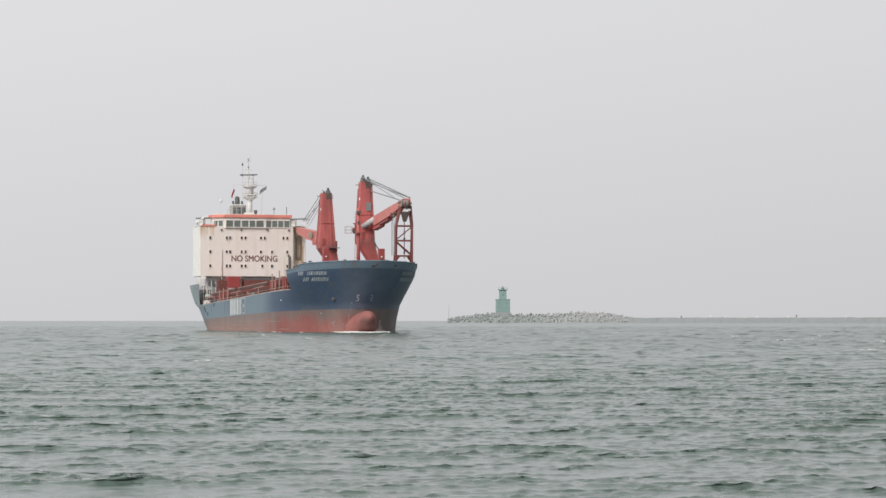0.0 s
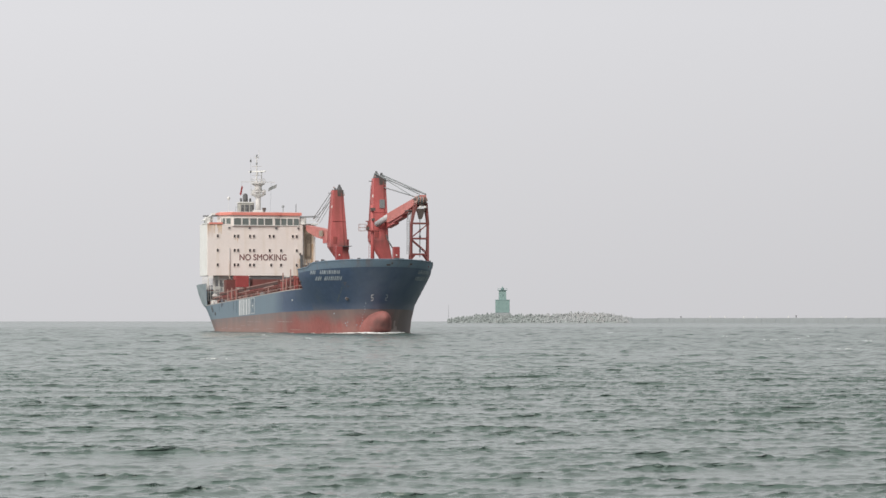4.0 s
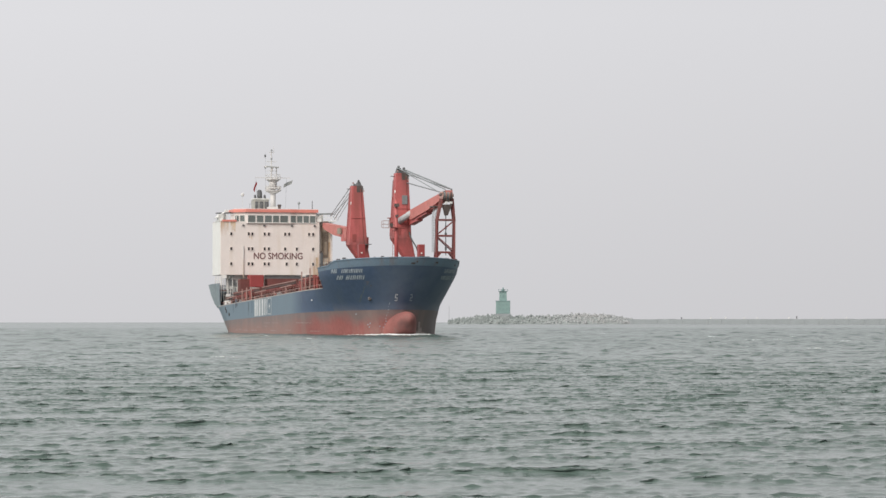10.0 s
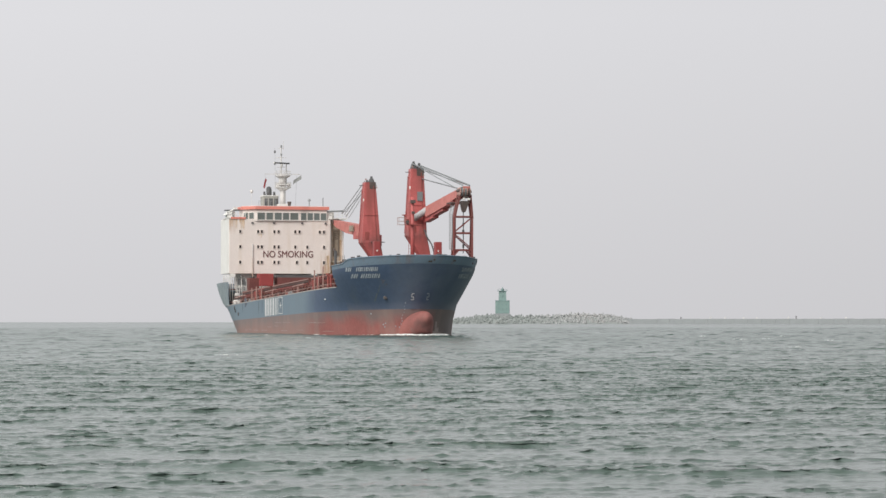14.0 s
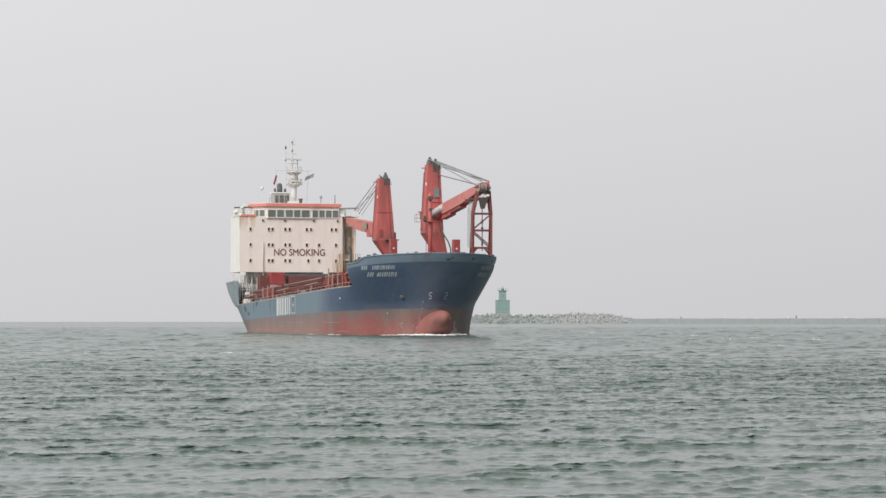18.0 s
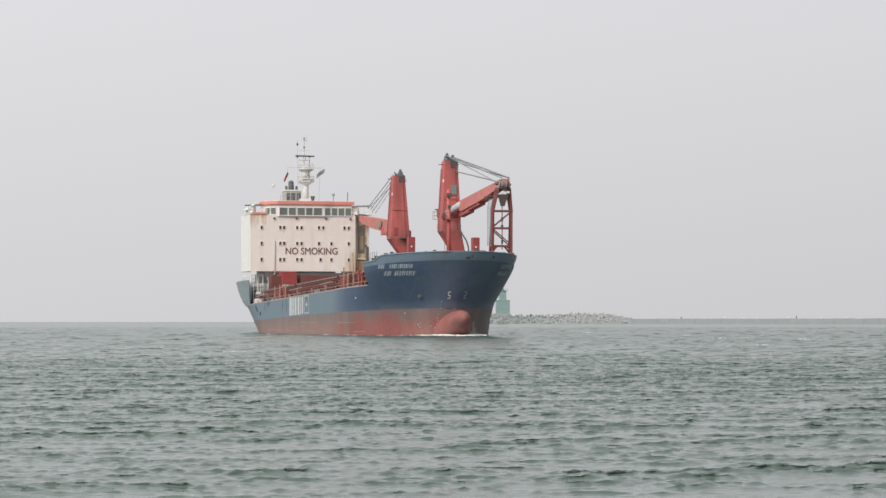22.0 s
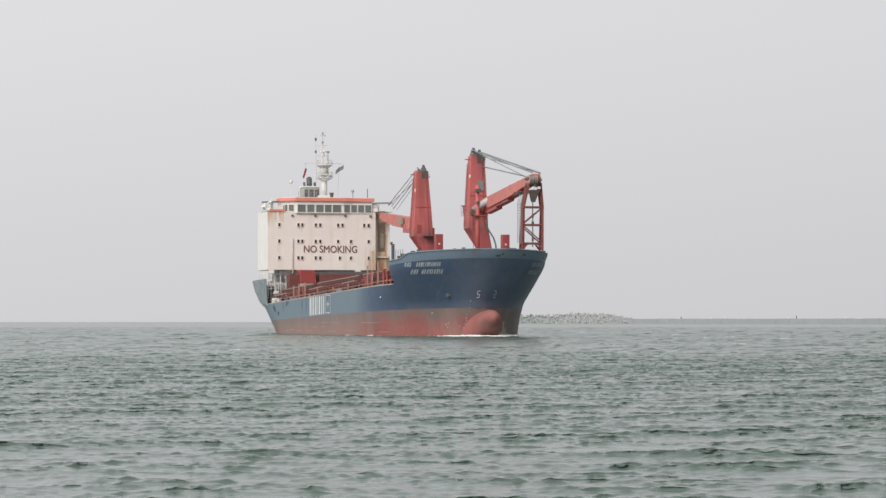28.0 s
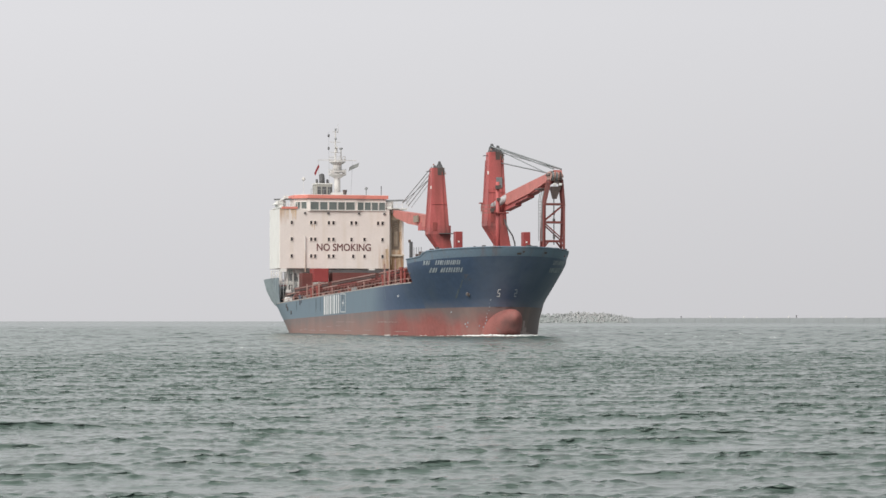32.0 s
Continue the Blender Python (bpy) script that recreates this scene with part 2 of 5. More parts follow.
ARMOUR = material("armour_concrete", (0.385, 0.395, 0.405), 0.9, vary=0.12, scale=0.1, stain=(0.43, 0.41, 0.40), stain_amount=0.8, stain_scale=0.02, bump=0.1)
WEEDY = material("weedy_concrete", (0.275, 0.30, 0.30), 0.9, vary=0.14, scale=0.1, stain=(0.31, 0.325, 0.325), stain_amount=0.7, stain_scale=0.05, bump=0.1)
NAME_PAINT = material("faded_marking", (0.36, 0.40, 0.44), 0.7, vary=0.3, scale=2, stain=(0.16, 0.2, 0.25), stain_amount=0.8, stain_scale=2.5, stain_from=0.48)
FOAM = material("foam", (0.82, 0.84, 0.84), 0.8, vary=0.1, scale=3, bump=0.05)


def sea_material():
    m = bpy.data.materials.new("sea_water")
    m.use_nodes = True
    n, l = m.node_tree.nodes, m.node_tree.links
    p = n["Principled BSDF"]
    p.inputs["IOR"].default_value = 1.33
    co = n.new("ShaderNodeTexCoord")
    # wavelets too small to model roughen the open water farther out
    where = n.new("ShaderNodeSeparateXYZ")
    l.new(co.outputs["Object"], where.inputs[0])
    rough = n.new("ShaderNodeMapRange")
    rough.inputs[1].default_value, rough.inputs[2].default_value = 40, 300
    rough.inputs[3].default_value, rough.inputs[4].default_value = 0.13, 0.2
    l.new(where.outputs[1], rough.inputs[0])
    l.new(rough.outputs[0], p.inputs["Roughness"])
    mp = n.new("ShaderNodeMapping")
    mp.inputs["Scale"].default_value = (0.4, 1.0, 1.0)
    l.new(co.outputs["Object"], mp.inputs[0])
    patch = n.new("ShaderNodeTexNoise")
    patch.inputs["Scale"].default_value, patch.inputs["Detail"].default_value = 0.05, 4
    l.new(co.outputs["Object"], patch.inputs["Vector"])
    mx = n.new("ShaderNodeMixRGB")
    mx.inputs[1].default_value = (0.086, 0.122, 0.108, 1)
    mx.inputs[2].default_value = (0.103, 0.145, 0.129, 1)
    l.new(patch.outputs[0], mx.inputs[0])
    l.new(mx.outputs[0], p.inputs["Base Color"])
    prev = None
    for s, dist, det in ((2.4, 0.014, 4), (9.0, 0.010, 4)):
        t = n.new("ShaderNodeTexNoise")
        t.inputs["Scale"].default_value, t.inputs["Detail"].default_value = s, det
        l.new(mp.outputs[0], t.inputs["Vector"])
        b = n.new("ShaderNodeBump")
        b.inputs["Strength"].default_value, b.inputs["Distance"].default_value = 1.0, dist
        l.new(t.outputs[0], b.inputs["Height"])
        if prev:
            l.new(prev.outputs[0], b.inputs["Normal"])
        prev = b
    l.new(prev.outputs[0], p.inputs["Normal"])
    return m


SEA = sea_material()


# ---- mesh helpers ----
def finish(name, bm, mat, smooth=False):
    me = bpy.data.meshes.new(name)
    bmesh.ops.recalc_face_normals(bm, faces=bm.faces)
    bm.to_mesh(me)
    bm.free()
    me.materials.append(mat)
    if smooth:
        me.shade_smooth()
    return me


def part(name, bm, mat, parent=None, label="", smooth=False):
    """Links a bmesh as one mesh object under a thing or a part."""
    ob = new(name, finish(name, bm, mat, smooth))
    ob.parent = parent
    return tagged(ob, label)


def shared(name, me, parent, m):
    ob = new(name, me)
    ob.parent = parent
    ob.matrix_basis = m
    return ob


def hexa(bm, pts):
    """A six-sided block: four corners below, four above, in the same turn."""
    v = [bm.verts.new(p) for p in pts]
    for f in ((3, 2, 1, 0), (4, 5, 6, 7), (0, 1, 5, 4), (1, 2, 6, 5), (2, 3, 7, 6), (3, 0, 4, 7)):
        bm.faces.new([v[i] for i in f])
    return v


def box(bm, x0, x1, y0, y1, z0, z1, bevel=0.0):
    v = hexa(bm, [(x0, y0, z0), (x1, y0, z0), (x1, y1, z0), (x0, y1, z0), (x0, y0, z1), (x1, y0, z1), (x1, y1, z1), (x0, y1, z1)])
    if bevel:
        es = {e for w in v for e in w.link_edges}
        bmesh.ops.bevel(bm, geom=list(es), offset=bevel, segments=1, affect="EDGES")


def B(*a, bevel=0.0):
    bm = bmesh.new()
    box(bm, *a, bevel=bevel)
    return bm


def bar(bm, p, q, w, h=None):
    """A square bar from p to q."""
    h = h or w
    p, q = Vector(p), Vector(q)
    d = (q - p).normalized()
    side = d.cross(Vector((0, 0, 1)))
    if side.length < 1e-3:
        side = Vector((0, 1, 0))
    side.normalize()
    up = side.cross(d)
    c = [(-1, -1), (1, -1), (1, 1), (-1, 1)]
    hexa(bm, [p + side * a * w / 2 + up * b * h / 2 for a, b in c] + [q + side * a * w / 2 + up * b * h / 2 for a, b in c])


def tube(bm, p, q, r, n=8, r2=None):
    p, q = Vector(p), Vector(q)
    r2 = r if r2 is None else r2
    turn = (q - p).to_track_quat("Z", "Y").to_matrix()
    a = [bm.verts.new(p + turn @ Vector((r * math.cos(k * math.tau / n), r * math.sin(k * math.tau / n), 0))) for k in range(n)]
    b = [bm.verts.new(q + turn @ Vector((r2 * math.cos(k * math.tau / n), r2 * math.sin(k * math.tau / n), 0))) for k in range(n)]
    for k in range(n):
        bm.faces.new((a[k], a[(k + 1) % n], b[(k + 1) % n], b[k]))
    bm.faces.new(a[::-1])
    bm.faces.new(b)


def ball(bm, c, r, sx=1, sz=1):
    bmesh.ops.create_uvsphere(bm, u_segments=14, v_segments=9, radius=r, matrix=Matrix.Translation(c) @ Matrix.Diagonal((sx, 1, sz, 1)))


def made(fn, *a, **k):
    bm = bmesh.new()
    fn(bm, *a, **k)
    return bm


def lerp_table(x, table):
    if x <= table[0][0]:
        return table[0][1:]
    for a, b in zip(table, table[1:]):
        if x <= b[0]:
            f = (x - a[0]) / (b[0] - a[0])
            return tuple(u + (v - u) * f for u, v in zip(a[1:], b[1:]))
    return table[-1][1:]


# ---- the sea ----
# one octave of wind waves a row: side of its tile, wavelengths from, to; height; spread; chop
WIND = radians(94)
WAVES = ((151.0, 4.2, 9.0, 0.017, 0.50, 2.4), (67.0, 2.1, 4.2, 0.0100, 0.55, 3.6), (37.0, 1.05, 2.1, 0.0072, 0.48, 4.4),
         (19.0, 0.52, 1.05, 0.0060, 0.38, 4.2), (11.0, 0.26, 0.52, 0.0054, 0.36, 3.4), (6.3, 0.14, 0.26, 0.0044, 0.4, 2.4))


def wave_tile(rng, length, lam0, lam1, height, spread, n=512):
    """A tile of random waves that repeats without a seam: rise and the sideways pull that sharpens its crests."""
    k = math.tau * np.fft.fftfreq(n, length / n)
    kx, ky = np.meshgrid(k, k)
    kk = np.hypot(kx, ky)
    kk[0, 0] = 1.0
    lam = math.tau / kk
    off = (np.arctan2(ky, kx) - WIND + math.pi) % math.tau - math.pi
    amp = np.where((lam >= lam0) & (lam < lam1), kk ** -2.0, 0.0) * (np.exp(-0.5 * ((off - 0.9 * spread) / spread) ** 2) + 0.8 * np.exp(-0.5 * ((off + spread) / spread) ** 2))
    amp[0, 0] = 0.0
    c = amp * (rng.randn(n, n) + 1j * rng.randn(n, n))
    maps = [np.real(np.fft.ifft2(w)) for w in (c, 1j * kx / kk * c, 1j * ky / kk * c)]
    size = height / maps[0].std()
    return [m * size for m in maps]


def tile_at(maps, length, x, y):
    """The tile's maps at the places x, y."""
    n = maps[0].shape[0]
    u, v = x / length * n, y / length * n
    iu, iv = np.floor(u).astype(int), np.floor(v).astype(int)
    fu, fv = u - iu, v - iv
    i0, i1, j0, j1 = iu % n, (iu + 1) % n, iv % n, (iv + 1) % n
    return [(m[j0, i0] * (1 - fu) + m[j0, i1] * fu) * (1 - fv) + (m[j1, i0] * (1 - fu) + m[j1, i1] * fu) * fv for m in maps]


def build_sea():
    """One sheet to the horizon: fine rows ahead, over all the stretch that drifts past, and plain flat water round them."""
    rng = np.random.RandomState(7)
    ys, y = [-4900.0, -1200.0, -200.0, -40.0, -8.0], -4.0
    while y < 4880:
        ys.append(y)
        y += 0.12 if y < 130 else (0.12 + 0.0035 * (y - 130) if y < 900 else 0.022 * y)
    ys = np.array(ys + [4900.0])[:, None]
    front = 660
    u = np.linspace(-1, 1, front)[None, :]
    wide = 0.172 * (np.maximum(ys, 0) + 38) + 2.5
    X = np.concatenate([-4900 + 0 * ys, -1900 + 0 * ys, wide * (0.6 * u + 0.4 * u ** 3), 1900 + 0 * ys, 4900 + 0 * ys], 1)
    Y = ys + 0 * X
    step = np.maximum(0.45 * np.gradient(ys[:, 0])[:, None], 0.9 * wide * 2 / front)
    edge = np.clip((1 - np.abs(u)) / 0.03, 0, 1) * np.clip((2600 - ys) / 1200, 0, 1) * np.clip(ys + 4, 0, 1)
    # less sheltered water farther out
    open_sea = np.interp(ys, (45, 80, 115, 160, 240, 400, 550), (1.0, 0.94, 0.94, 1.2, 1.55, 2.1, 2.6))
    DX, DY, Z = np.zeros_like(X), np.zeros_like(X), np.zeros_like(X)
    mid = slice(2, 2 + front)
    xf, yf = X[:, mid], Y[:, mid]
    swell = np.zeros_like(xf)
    for length, lam0, lam1, height, spread, chop in WAVES:
        maps = wave_tile(rng, length, lam0, lam1, height, spread)
        fit = np.clip(math.sqrt(lam0 * lam1) / (1.5 * step) - 0.25, 0, 1)
        # ripples die out towards the open water
        fit = fit * (1 - np.clip(0.75 - lam0, 0, 0.6) * np.clip((ys - 95) / 70, 0, 1))
        rows = int(np.count_nonzero(fit))
        x, y = xf[:rows], yf[:rows]
        h, dx, dy = tile_at(maps, length, x + 0.13 * y, y)
        # gusts roughen the water in patches, and small waves ride on the crests of large ones
        group = 0.45 if lam0 > 2 else 0.15
        gust = 1 + group * np.sin(x * 0.29 + length + 1.7 * np.sin(y * 0.13)) * np.sin(y * 0.23 + length)
        gust = gust * (1 + 0.4 * np.clip(swell[:rows], -1.2, 1.8)) * fit[:rows] * edge[:rows] * open_sea[:rows]
        Z[:rows, mid] += h * gust
        DX[:rows, mid] += chop * dx * gust
        DY[:rows, mid] += chop * dy * gust + 0.15 * h * gust
        swell[:rows] += 0.55 * h / height * fit[:rows]
    co = np.stack([X + DX, Y + DY, Z], -1).reshape(-1, 3)
    nr, na = X.shape
    i, j = np.meshgrid(np.arange(nr - 1), np.arange(na - 1), indexing="ij")
    a = i * na + j
    quads = np.stack([a, a + 1, a + na + 1, a + na], -1).reshape(-1, 4)
    me = bpy.data.meshes.new("water")
    me.vertices.add(len(co))
    me.vertices.foreach_set("co", co.astype(np.float32).ravel())
    me.loops.add(quads.size)
    me.loops.foreach_set("vertex_index", quads.astype(np.int32).ravel())
    me.polygons.add(len(quads))
    me.polygons.foreach_set("loop_start", (np.arange(len(quads)) * 4).astype(np.int32))
    me.update(calc_edges=True)
    me.shade_smooth()
    me.materials.append(SEA)
    return tagged(new("water", me), "choppy grey-green harbour water with small waves", "water", kind="structure")


water = build_sea()


# ---- the freighter: hull ----
# Ship's own space: x forward from the stern, y to port, z up from the water.
HB = 11.5
FC = 116.8
# height, where the side starts to round in, stem, fullness
BOW = [(-2.5, 88, 124.5, 2.1, 0.52), (0, 91, 126.3, 2.1, 0.52), (4.7, 95, 127.9, 2.25, 0.52), (7.5, 98, 129.6, 2.85, 0.5), (11.5, 100, 132.0, 4.0, 0.5), (13, 101, 132.6, 4.0, 0.5)]
FLARE = [(-2.5, 1.0), (0, 0.985), (2.2, 0.955), (5.0, 0.995), (7.5, 1.045), (9.5, 1.088), (10.6, 1.074), (11.5, 1.06)]
AFT = [(-2.5, 50, 18, 2.5), (0, 46, 12.5, 4.4), (2, 42, 10.5, 5.75), (4.4, 37, 7.5, 6.9), (5.9, 34, 5, 8.1), (7.6, 32, 4.0, 8.8), (9.4, 30, 3.5, 9.25)]


def half_breadth(s, z):
    s0, s1, pn, pm = lerp_table(z, BOW)
    a0, a1, bt = lerp_table(z, AFT)
    if s > s0:
        u = min(1.0, (s - s0) / (s1 - s0))
        wide = 1 + (lerp_table(z, FLARE)[0] - 1) * min(1.0, max(0.0, (u - 0.4) / 0.35))
        return HB * wide * max(0.0, 1 - u ** pn) ** pm
    if s < a0:
        v = min(1.0, (a0 - s) / (a0 - a1))
        return HB - (HB - bt) * v ** 2.2
    return HB


def deck_z(s):
    return 5.05 + 0.0264 * (s - 26)


def fc_z(s):
    return 10.62 + 0.055 * (s - 119.5)


def rail_z(s):
    """The top of the bow bulwark: it ends in a slope just ahead of the break."""
    return fc_z(s) + 0.75 - 0.6 * min(1.0, max(0.0, (123.6 - s) / 1.9))


def boot_z(s):
    return 2.40 + 0.0180 * (s - 38)


def shell(levels, s_from=None, s_to=None, n=72, ribs=0.0, gap=False):
    """A band of hull plating between levels; each level is a height over the length. Open where it is cut."""
    bm = bmesh.new()
    rows = []
    for lev in levels:
        side = []
        for k in range(n + 1):
            u = k / n
            u = u - math.sin(math.tau * u) / math.tau * 0.72
            z = lev(60)
            for _ in range(3):
                lo = lerp_table(z, AFT)[1] if s_from is None else s_from
                hi = lerp_table(z, BOW)[1] if s_to is None else s_to
                s = lo + (hi - lo) * u
                z = lev(s)
            b = half_breadth(s, z)
            if ribs and k % 5 < 2:
                b += ribs
            side.append((s, b, z))
        rows.append([bm.verts.new((s, b, z)) for s, b, z in side] + [bm.verts.new((s, -b, z)) for s, b, z in reversed(side) if b > 1e-6])
    closed = s_from is None
    for lo, hi in zip(rows, rows[1:]):
        m = min(len(lo), len(hi))
        for i in range(m if closed else m - 1):
            if gap and i == n:
                continue
            j = (i + 1) % m
            quad = [lo[i], lo[j], hi[j], hi[i]]
            if len(set(quad)) == 4:
                bm.faces.new(quad)
    return bm


def plate(lev, s_a, s_b, inset, n=30, thick=0.12):
    """A deck that fills the hull at a level."""
    bm = bmesh.new()
    prev = None
    for k in range(n + 1):
        s = s_a + (s_b - s_a) * k / n
        z = lev(s)
        b = max(0.05, half_breadth(s, z) - inset)
        row = [bm.verts.new((s, b, z)), bm.verts.new((s, -b, z)), bm.verts.new((s, -b, z - thick)), bm.verts.new((s, b, z - thick))]
        if prev:
            for i in range(4):
                j = (i + 1) % 4
                bm.faces.new((prev[i], prev[j], row[j], row[i]))
        else:
            bm.faces.new(row)
        prev = row
    bm.faces.new(prev[::-1])
    return bm


def s_at(w, z):
    """Where the bow is w metres wide on one side at height z."""
    lo, hi = 100.0, lerp_table(z, BOW)[1]
    for _ in range(40):
        mid = (lo + hi) / 2
        if half_breadth(mid, z) > w:
            lo = mid
        else:
            hi = mid
    return lo


def bow_mark(bm, w0, w1, z0, z1, side=-1, out=0.05, n=2):
    """A patch of paint across the blunt bow, from w0 to w1 off the centre line."""
    prev = None
    for k in range(n + 1):
        w = w0 + (w1 - w0) * k / n
        row = [bm.verts.new((s_at(w, z) + out, side * (w + out * 0.5), z)) for z in (z0, z1)]
        if prev:
            bm.faces.new((prev[0], row[0], row[1], prev[1]))
        prev = row


def on_side(s, z, out=0.03):
    """A point on the starboard shell."""
    return Vector((s, -half_breadth(s, z) - out, z))


def side_mark(bm, s0, s1, z0, z1, side=-1, out=0.04, n=3):
    """A patch of paint that hugs the shell."""
    prev = None
    for k in range(n + 1):
        s = s0 + (s1 - s0) * k / n
        row = [bm.verts.new((s, side * (half_breadth(s, z) + out), z)) for z in (z0, (z0 + z1) / 2, z1)]
        if prev:
            for i in range(2):
                bm.faces.new((prev[i], row[i], row[i + 1], prev[i + 1]))
        prev = row


ship = tagged(new("cargo_ship"), "weathered blue and red cargo ship with two red deck cranes", "ship")


def build_hull():
    hull = part("hull", shell([boot_z] + [(lambda s, f=f: boot_z(s) + (deck_z(s) - boot_z(s)) * f) for f in (0.25, 0.5, 0.75, 1.0)], None, FC, gap=True), HULL_BLUE, ship, "blue hull side, paler aft", True)
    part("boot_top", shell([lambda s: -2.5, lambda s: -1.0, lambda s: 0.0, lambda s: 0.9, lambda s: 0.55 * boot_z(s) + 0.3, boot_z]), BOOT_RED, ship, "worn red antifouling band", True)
    fl = [(lambda s, f=f: boot_z(s) + (fc_z(s) - 0.42 - boot_z(s)) * f) for f in (0, 0.1, 0.2, 0.3, 0.4, 0.5, 0.6, 0.7, 0.8, 0.9, 1.0)]
    # Two tints over the blue: paler from stem to port, greyer above the red.
    part("forecastle_side", shell(fl, FC, None, 40), blotched(blotched(HULL_BLUE, "paler_stem_blue", (0.14, 0.17, 0.225), (0.3, 0.3, 0.3), ((0.6, (1, -5.5, -2.0), (0, 118, 123)),), 0.2, 0.6), "scummed_blue", (0.15, 0.135, 0.138), (0.25, 0.25, 0.5), ((0.6, (2, 5.2, 3.9)),), 0.3, 0.7), ship, "dark blue flared bow plating", True)
    part("forecastle_bulwark", shell([lambda s: fc_z(s) - 0.42, lambda s: (fc_z(s) - 0.42 + rail_z(s)) / 2, rail_z], FC, None, 60), BAND_BLUE, ship, "lighter blue bow bulwark with chipped paint", True)
    cap = bmesh.new()
    pts = []
    for k in range(49):
        u = k / 24 - 1
        s = 132.0 - (132.0 - FC) * abs(u) ** 2.2
        pts.append((s, math.copysign(half_breadth(s, rail_z(s)), -u), rail_z(s) + 0.03))
    for p, q in zip(pts, pts[1:]):
        tube(cap, p, q, 0.11, 6)
    part("bulwark_cap", cap, BAND_BLUE, ship)
    odd = random.Random(8)
    for k in range(15):
        p = pts[int(4 + 40 * odd.random())]
        w, hh = odd.uniform(0.15, 0.4), odd.uniform(0.12, 0.32)
        part("roller_fairlead", B(p[0] - 0.5, p[0] - 0.1, p[1] * 0.985 - w, p[1] * 0.985 + w, p[2] - 0.15, p[2] + hh, bevel=0.04), (DARK, GRIME, STERN_BLUE)[k % 3], ship)
    part("forecastle_bulkhead", B(FC, FC + 0.15, 0.25 - half_breadth(FC, 6.4), half_breadth(FC, 6.4) - 0.25, deck_z(FC) - 1, 10.72), HULL_BLUE, ship)
    part("forecastle_deck", plate(lambda s: fc_z(s) - 0.3, FC, 130.6, 0.15), DECK_RED, ship, "red forecastle deck")
    part("main_deck", plate(lambda s: deck_z(s) - 1.0, 10, 126, 0.12), DECK_RED, ship, "rusty red steel main deck")
    # bulwark rail along both sides
    for side, nm in ((-1, "gunwale"), (1, "gunwale")):
        bm = bmesh.new()
        for k in range(32):
            a, b = 24 + (FC - 24.5) * k / 32, 24 + (FC - 24.5) * (k + 1) / 32
            bar(bm, (a, side * (half_breadth(a, deck_z(a)) - 0.05), deck_z(a)), (b, side * (half_breadth(b, deck_z(b)) - 0.05), deck_z(b)), 0.18, 0.14)
        part(nm, bm, GUNWALE, hull, "pale chafed sheer rail")
    # raised ribbed bulwark round the stern
    lv = [(lambda s, f=f: deck_z(s) + (9.45 - deck_z(s)) * f) for f in (0, 0.33, 0.66, 1.0)]
    part("stern_bulwark", shell(lv, None, 28.0, 60, gap=True), STERN_BLUE, ship, "grey-blue ribbed stern bulwark")
    for k in range(11):
        s = 6.5 + 2.05 * k
        bm = bmesh.new()
        lev = [deck_z(s) + 0.1 + (9.3 - deck_z(s)) * q / 5 for q in range(6)]
        for z0, z1 in zip(lev, lev[1:]):
            bar(bm, on_side(s, z0, 0.08), on_side(s, z1, 0.08), 0.22, 0.22)
        part("bulwark_rib", bm, RIB_BLUE, ship)
    part("poop_deck", plate(lambda s: 8.3, 4.2, 19, 0.35), DECK_RED, ship)
    # bulb
    bm = bmesh.new()
    prof = ((132.9, 0.05, 2.55), (132.7, 0.5, 2.5), (132.2, 0.92, 2.4), (131.3, 1.32, 2.2), (130.0, 1.68, 1.85), (128.2, 2.05, 1.3), (125.5, 2.7, 0.55), (121, 3.75, -0.2), (115, 5.9, -1.2))
    prev = None
    for x, r, zc in prof:
        ring = [bm.verts.new((x, r * math.cos(k * math.tau / 28), zc + min(r * 1.12, 1.35 + r * 0.5) * math.sin(k * math.tau / 28))) for k in range(28)]
        if prev:
            for k in range(28):
                bm.faces.new((prev[k], prev[(k + 1) % 28], ring[(k + 1) % 28], ring[k]))
        else:
            bm.faces.new(ring)
        prev = ring
    # The paint darkens forward and downward on the nose.
    part("bulbous_bow", bm, blotched(BULB_RED, "bulb_dark_nose", (0.185, 0.085, 0.08), (0.7, 0.7, 0.7), ((1.0, (0, 129.3, 131.6), (2, 3.3, 2.0)),), 0.2, 0.55), ship, "rounded red bulbous bow", True)
    # painted marks: emblem bars on the side, name bars on both bows, draught marks
    logo = bmesh.new()
    for a, b, lo, hi in ((64.2, 65.3, 0, 1), (65.7, 66.4, 0, 1), (66.8, 67.7, 0, 1), (68.4, 69.5, 0, 1), (70.0, 70.5, 0, 1), (71.1, 72.3, 0, 1), (73.1, 73.8, 0, 1), (74.5, 75.3, 0, 1)):
        z0, z1 = 3.05 + 0.02 * (a - 64), 5.95 + 0.02 * (a - 64)
        side_mark(logo, a, b, z0 + (z1 - z0) * lo, z0 + (z1 - z0) * hi)
    part("emblem", logo, PAINT_MARK, hull, "tall white bars painted on the side")
    frame_bm = bmesh.new()
    for a, b, lo, hi in ((76.2, 76.4, 0, 1), (79.55, 79.75, 0, 1), (76.2, 79.75, 0, 0.04), (76.2, 79.75, 0.96, 1), (77.3, 78.6, 0.46, 0.54), (77.8, 78.1, 0.32, 0.68)):
        z0, z1 = 3.4, 6.25
        side_mark(frame_bm, a, b, z0 + (z1 - z0) * lo, z0 + (z1 - z0) * hi)
    part("emblem_frame", frame_bm, PAINT_MARK, hull, "thin white square outline")
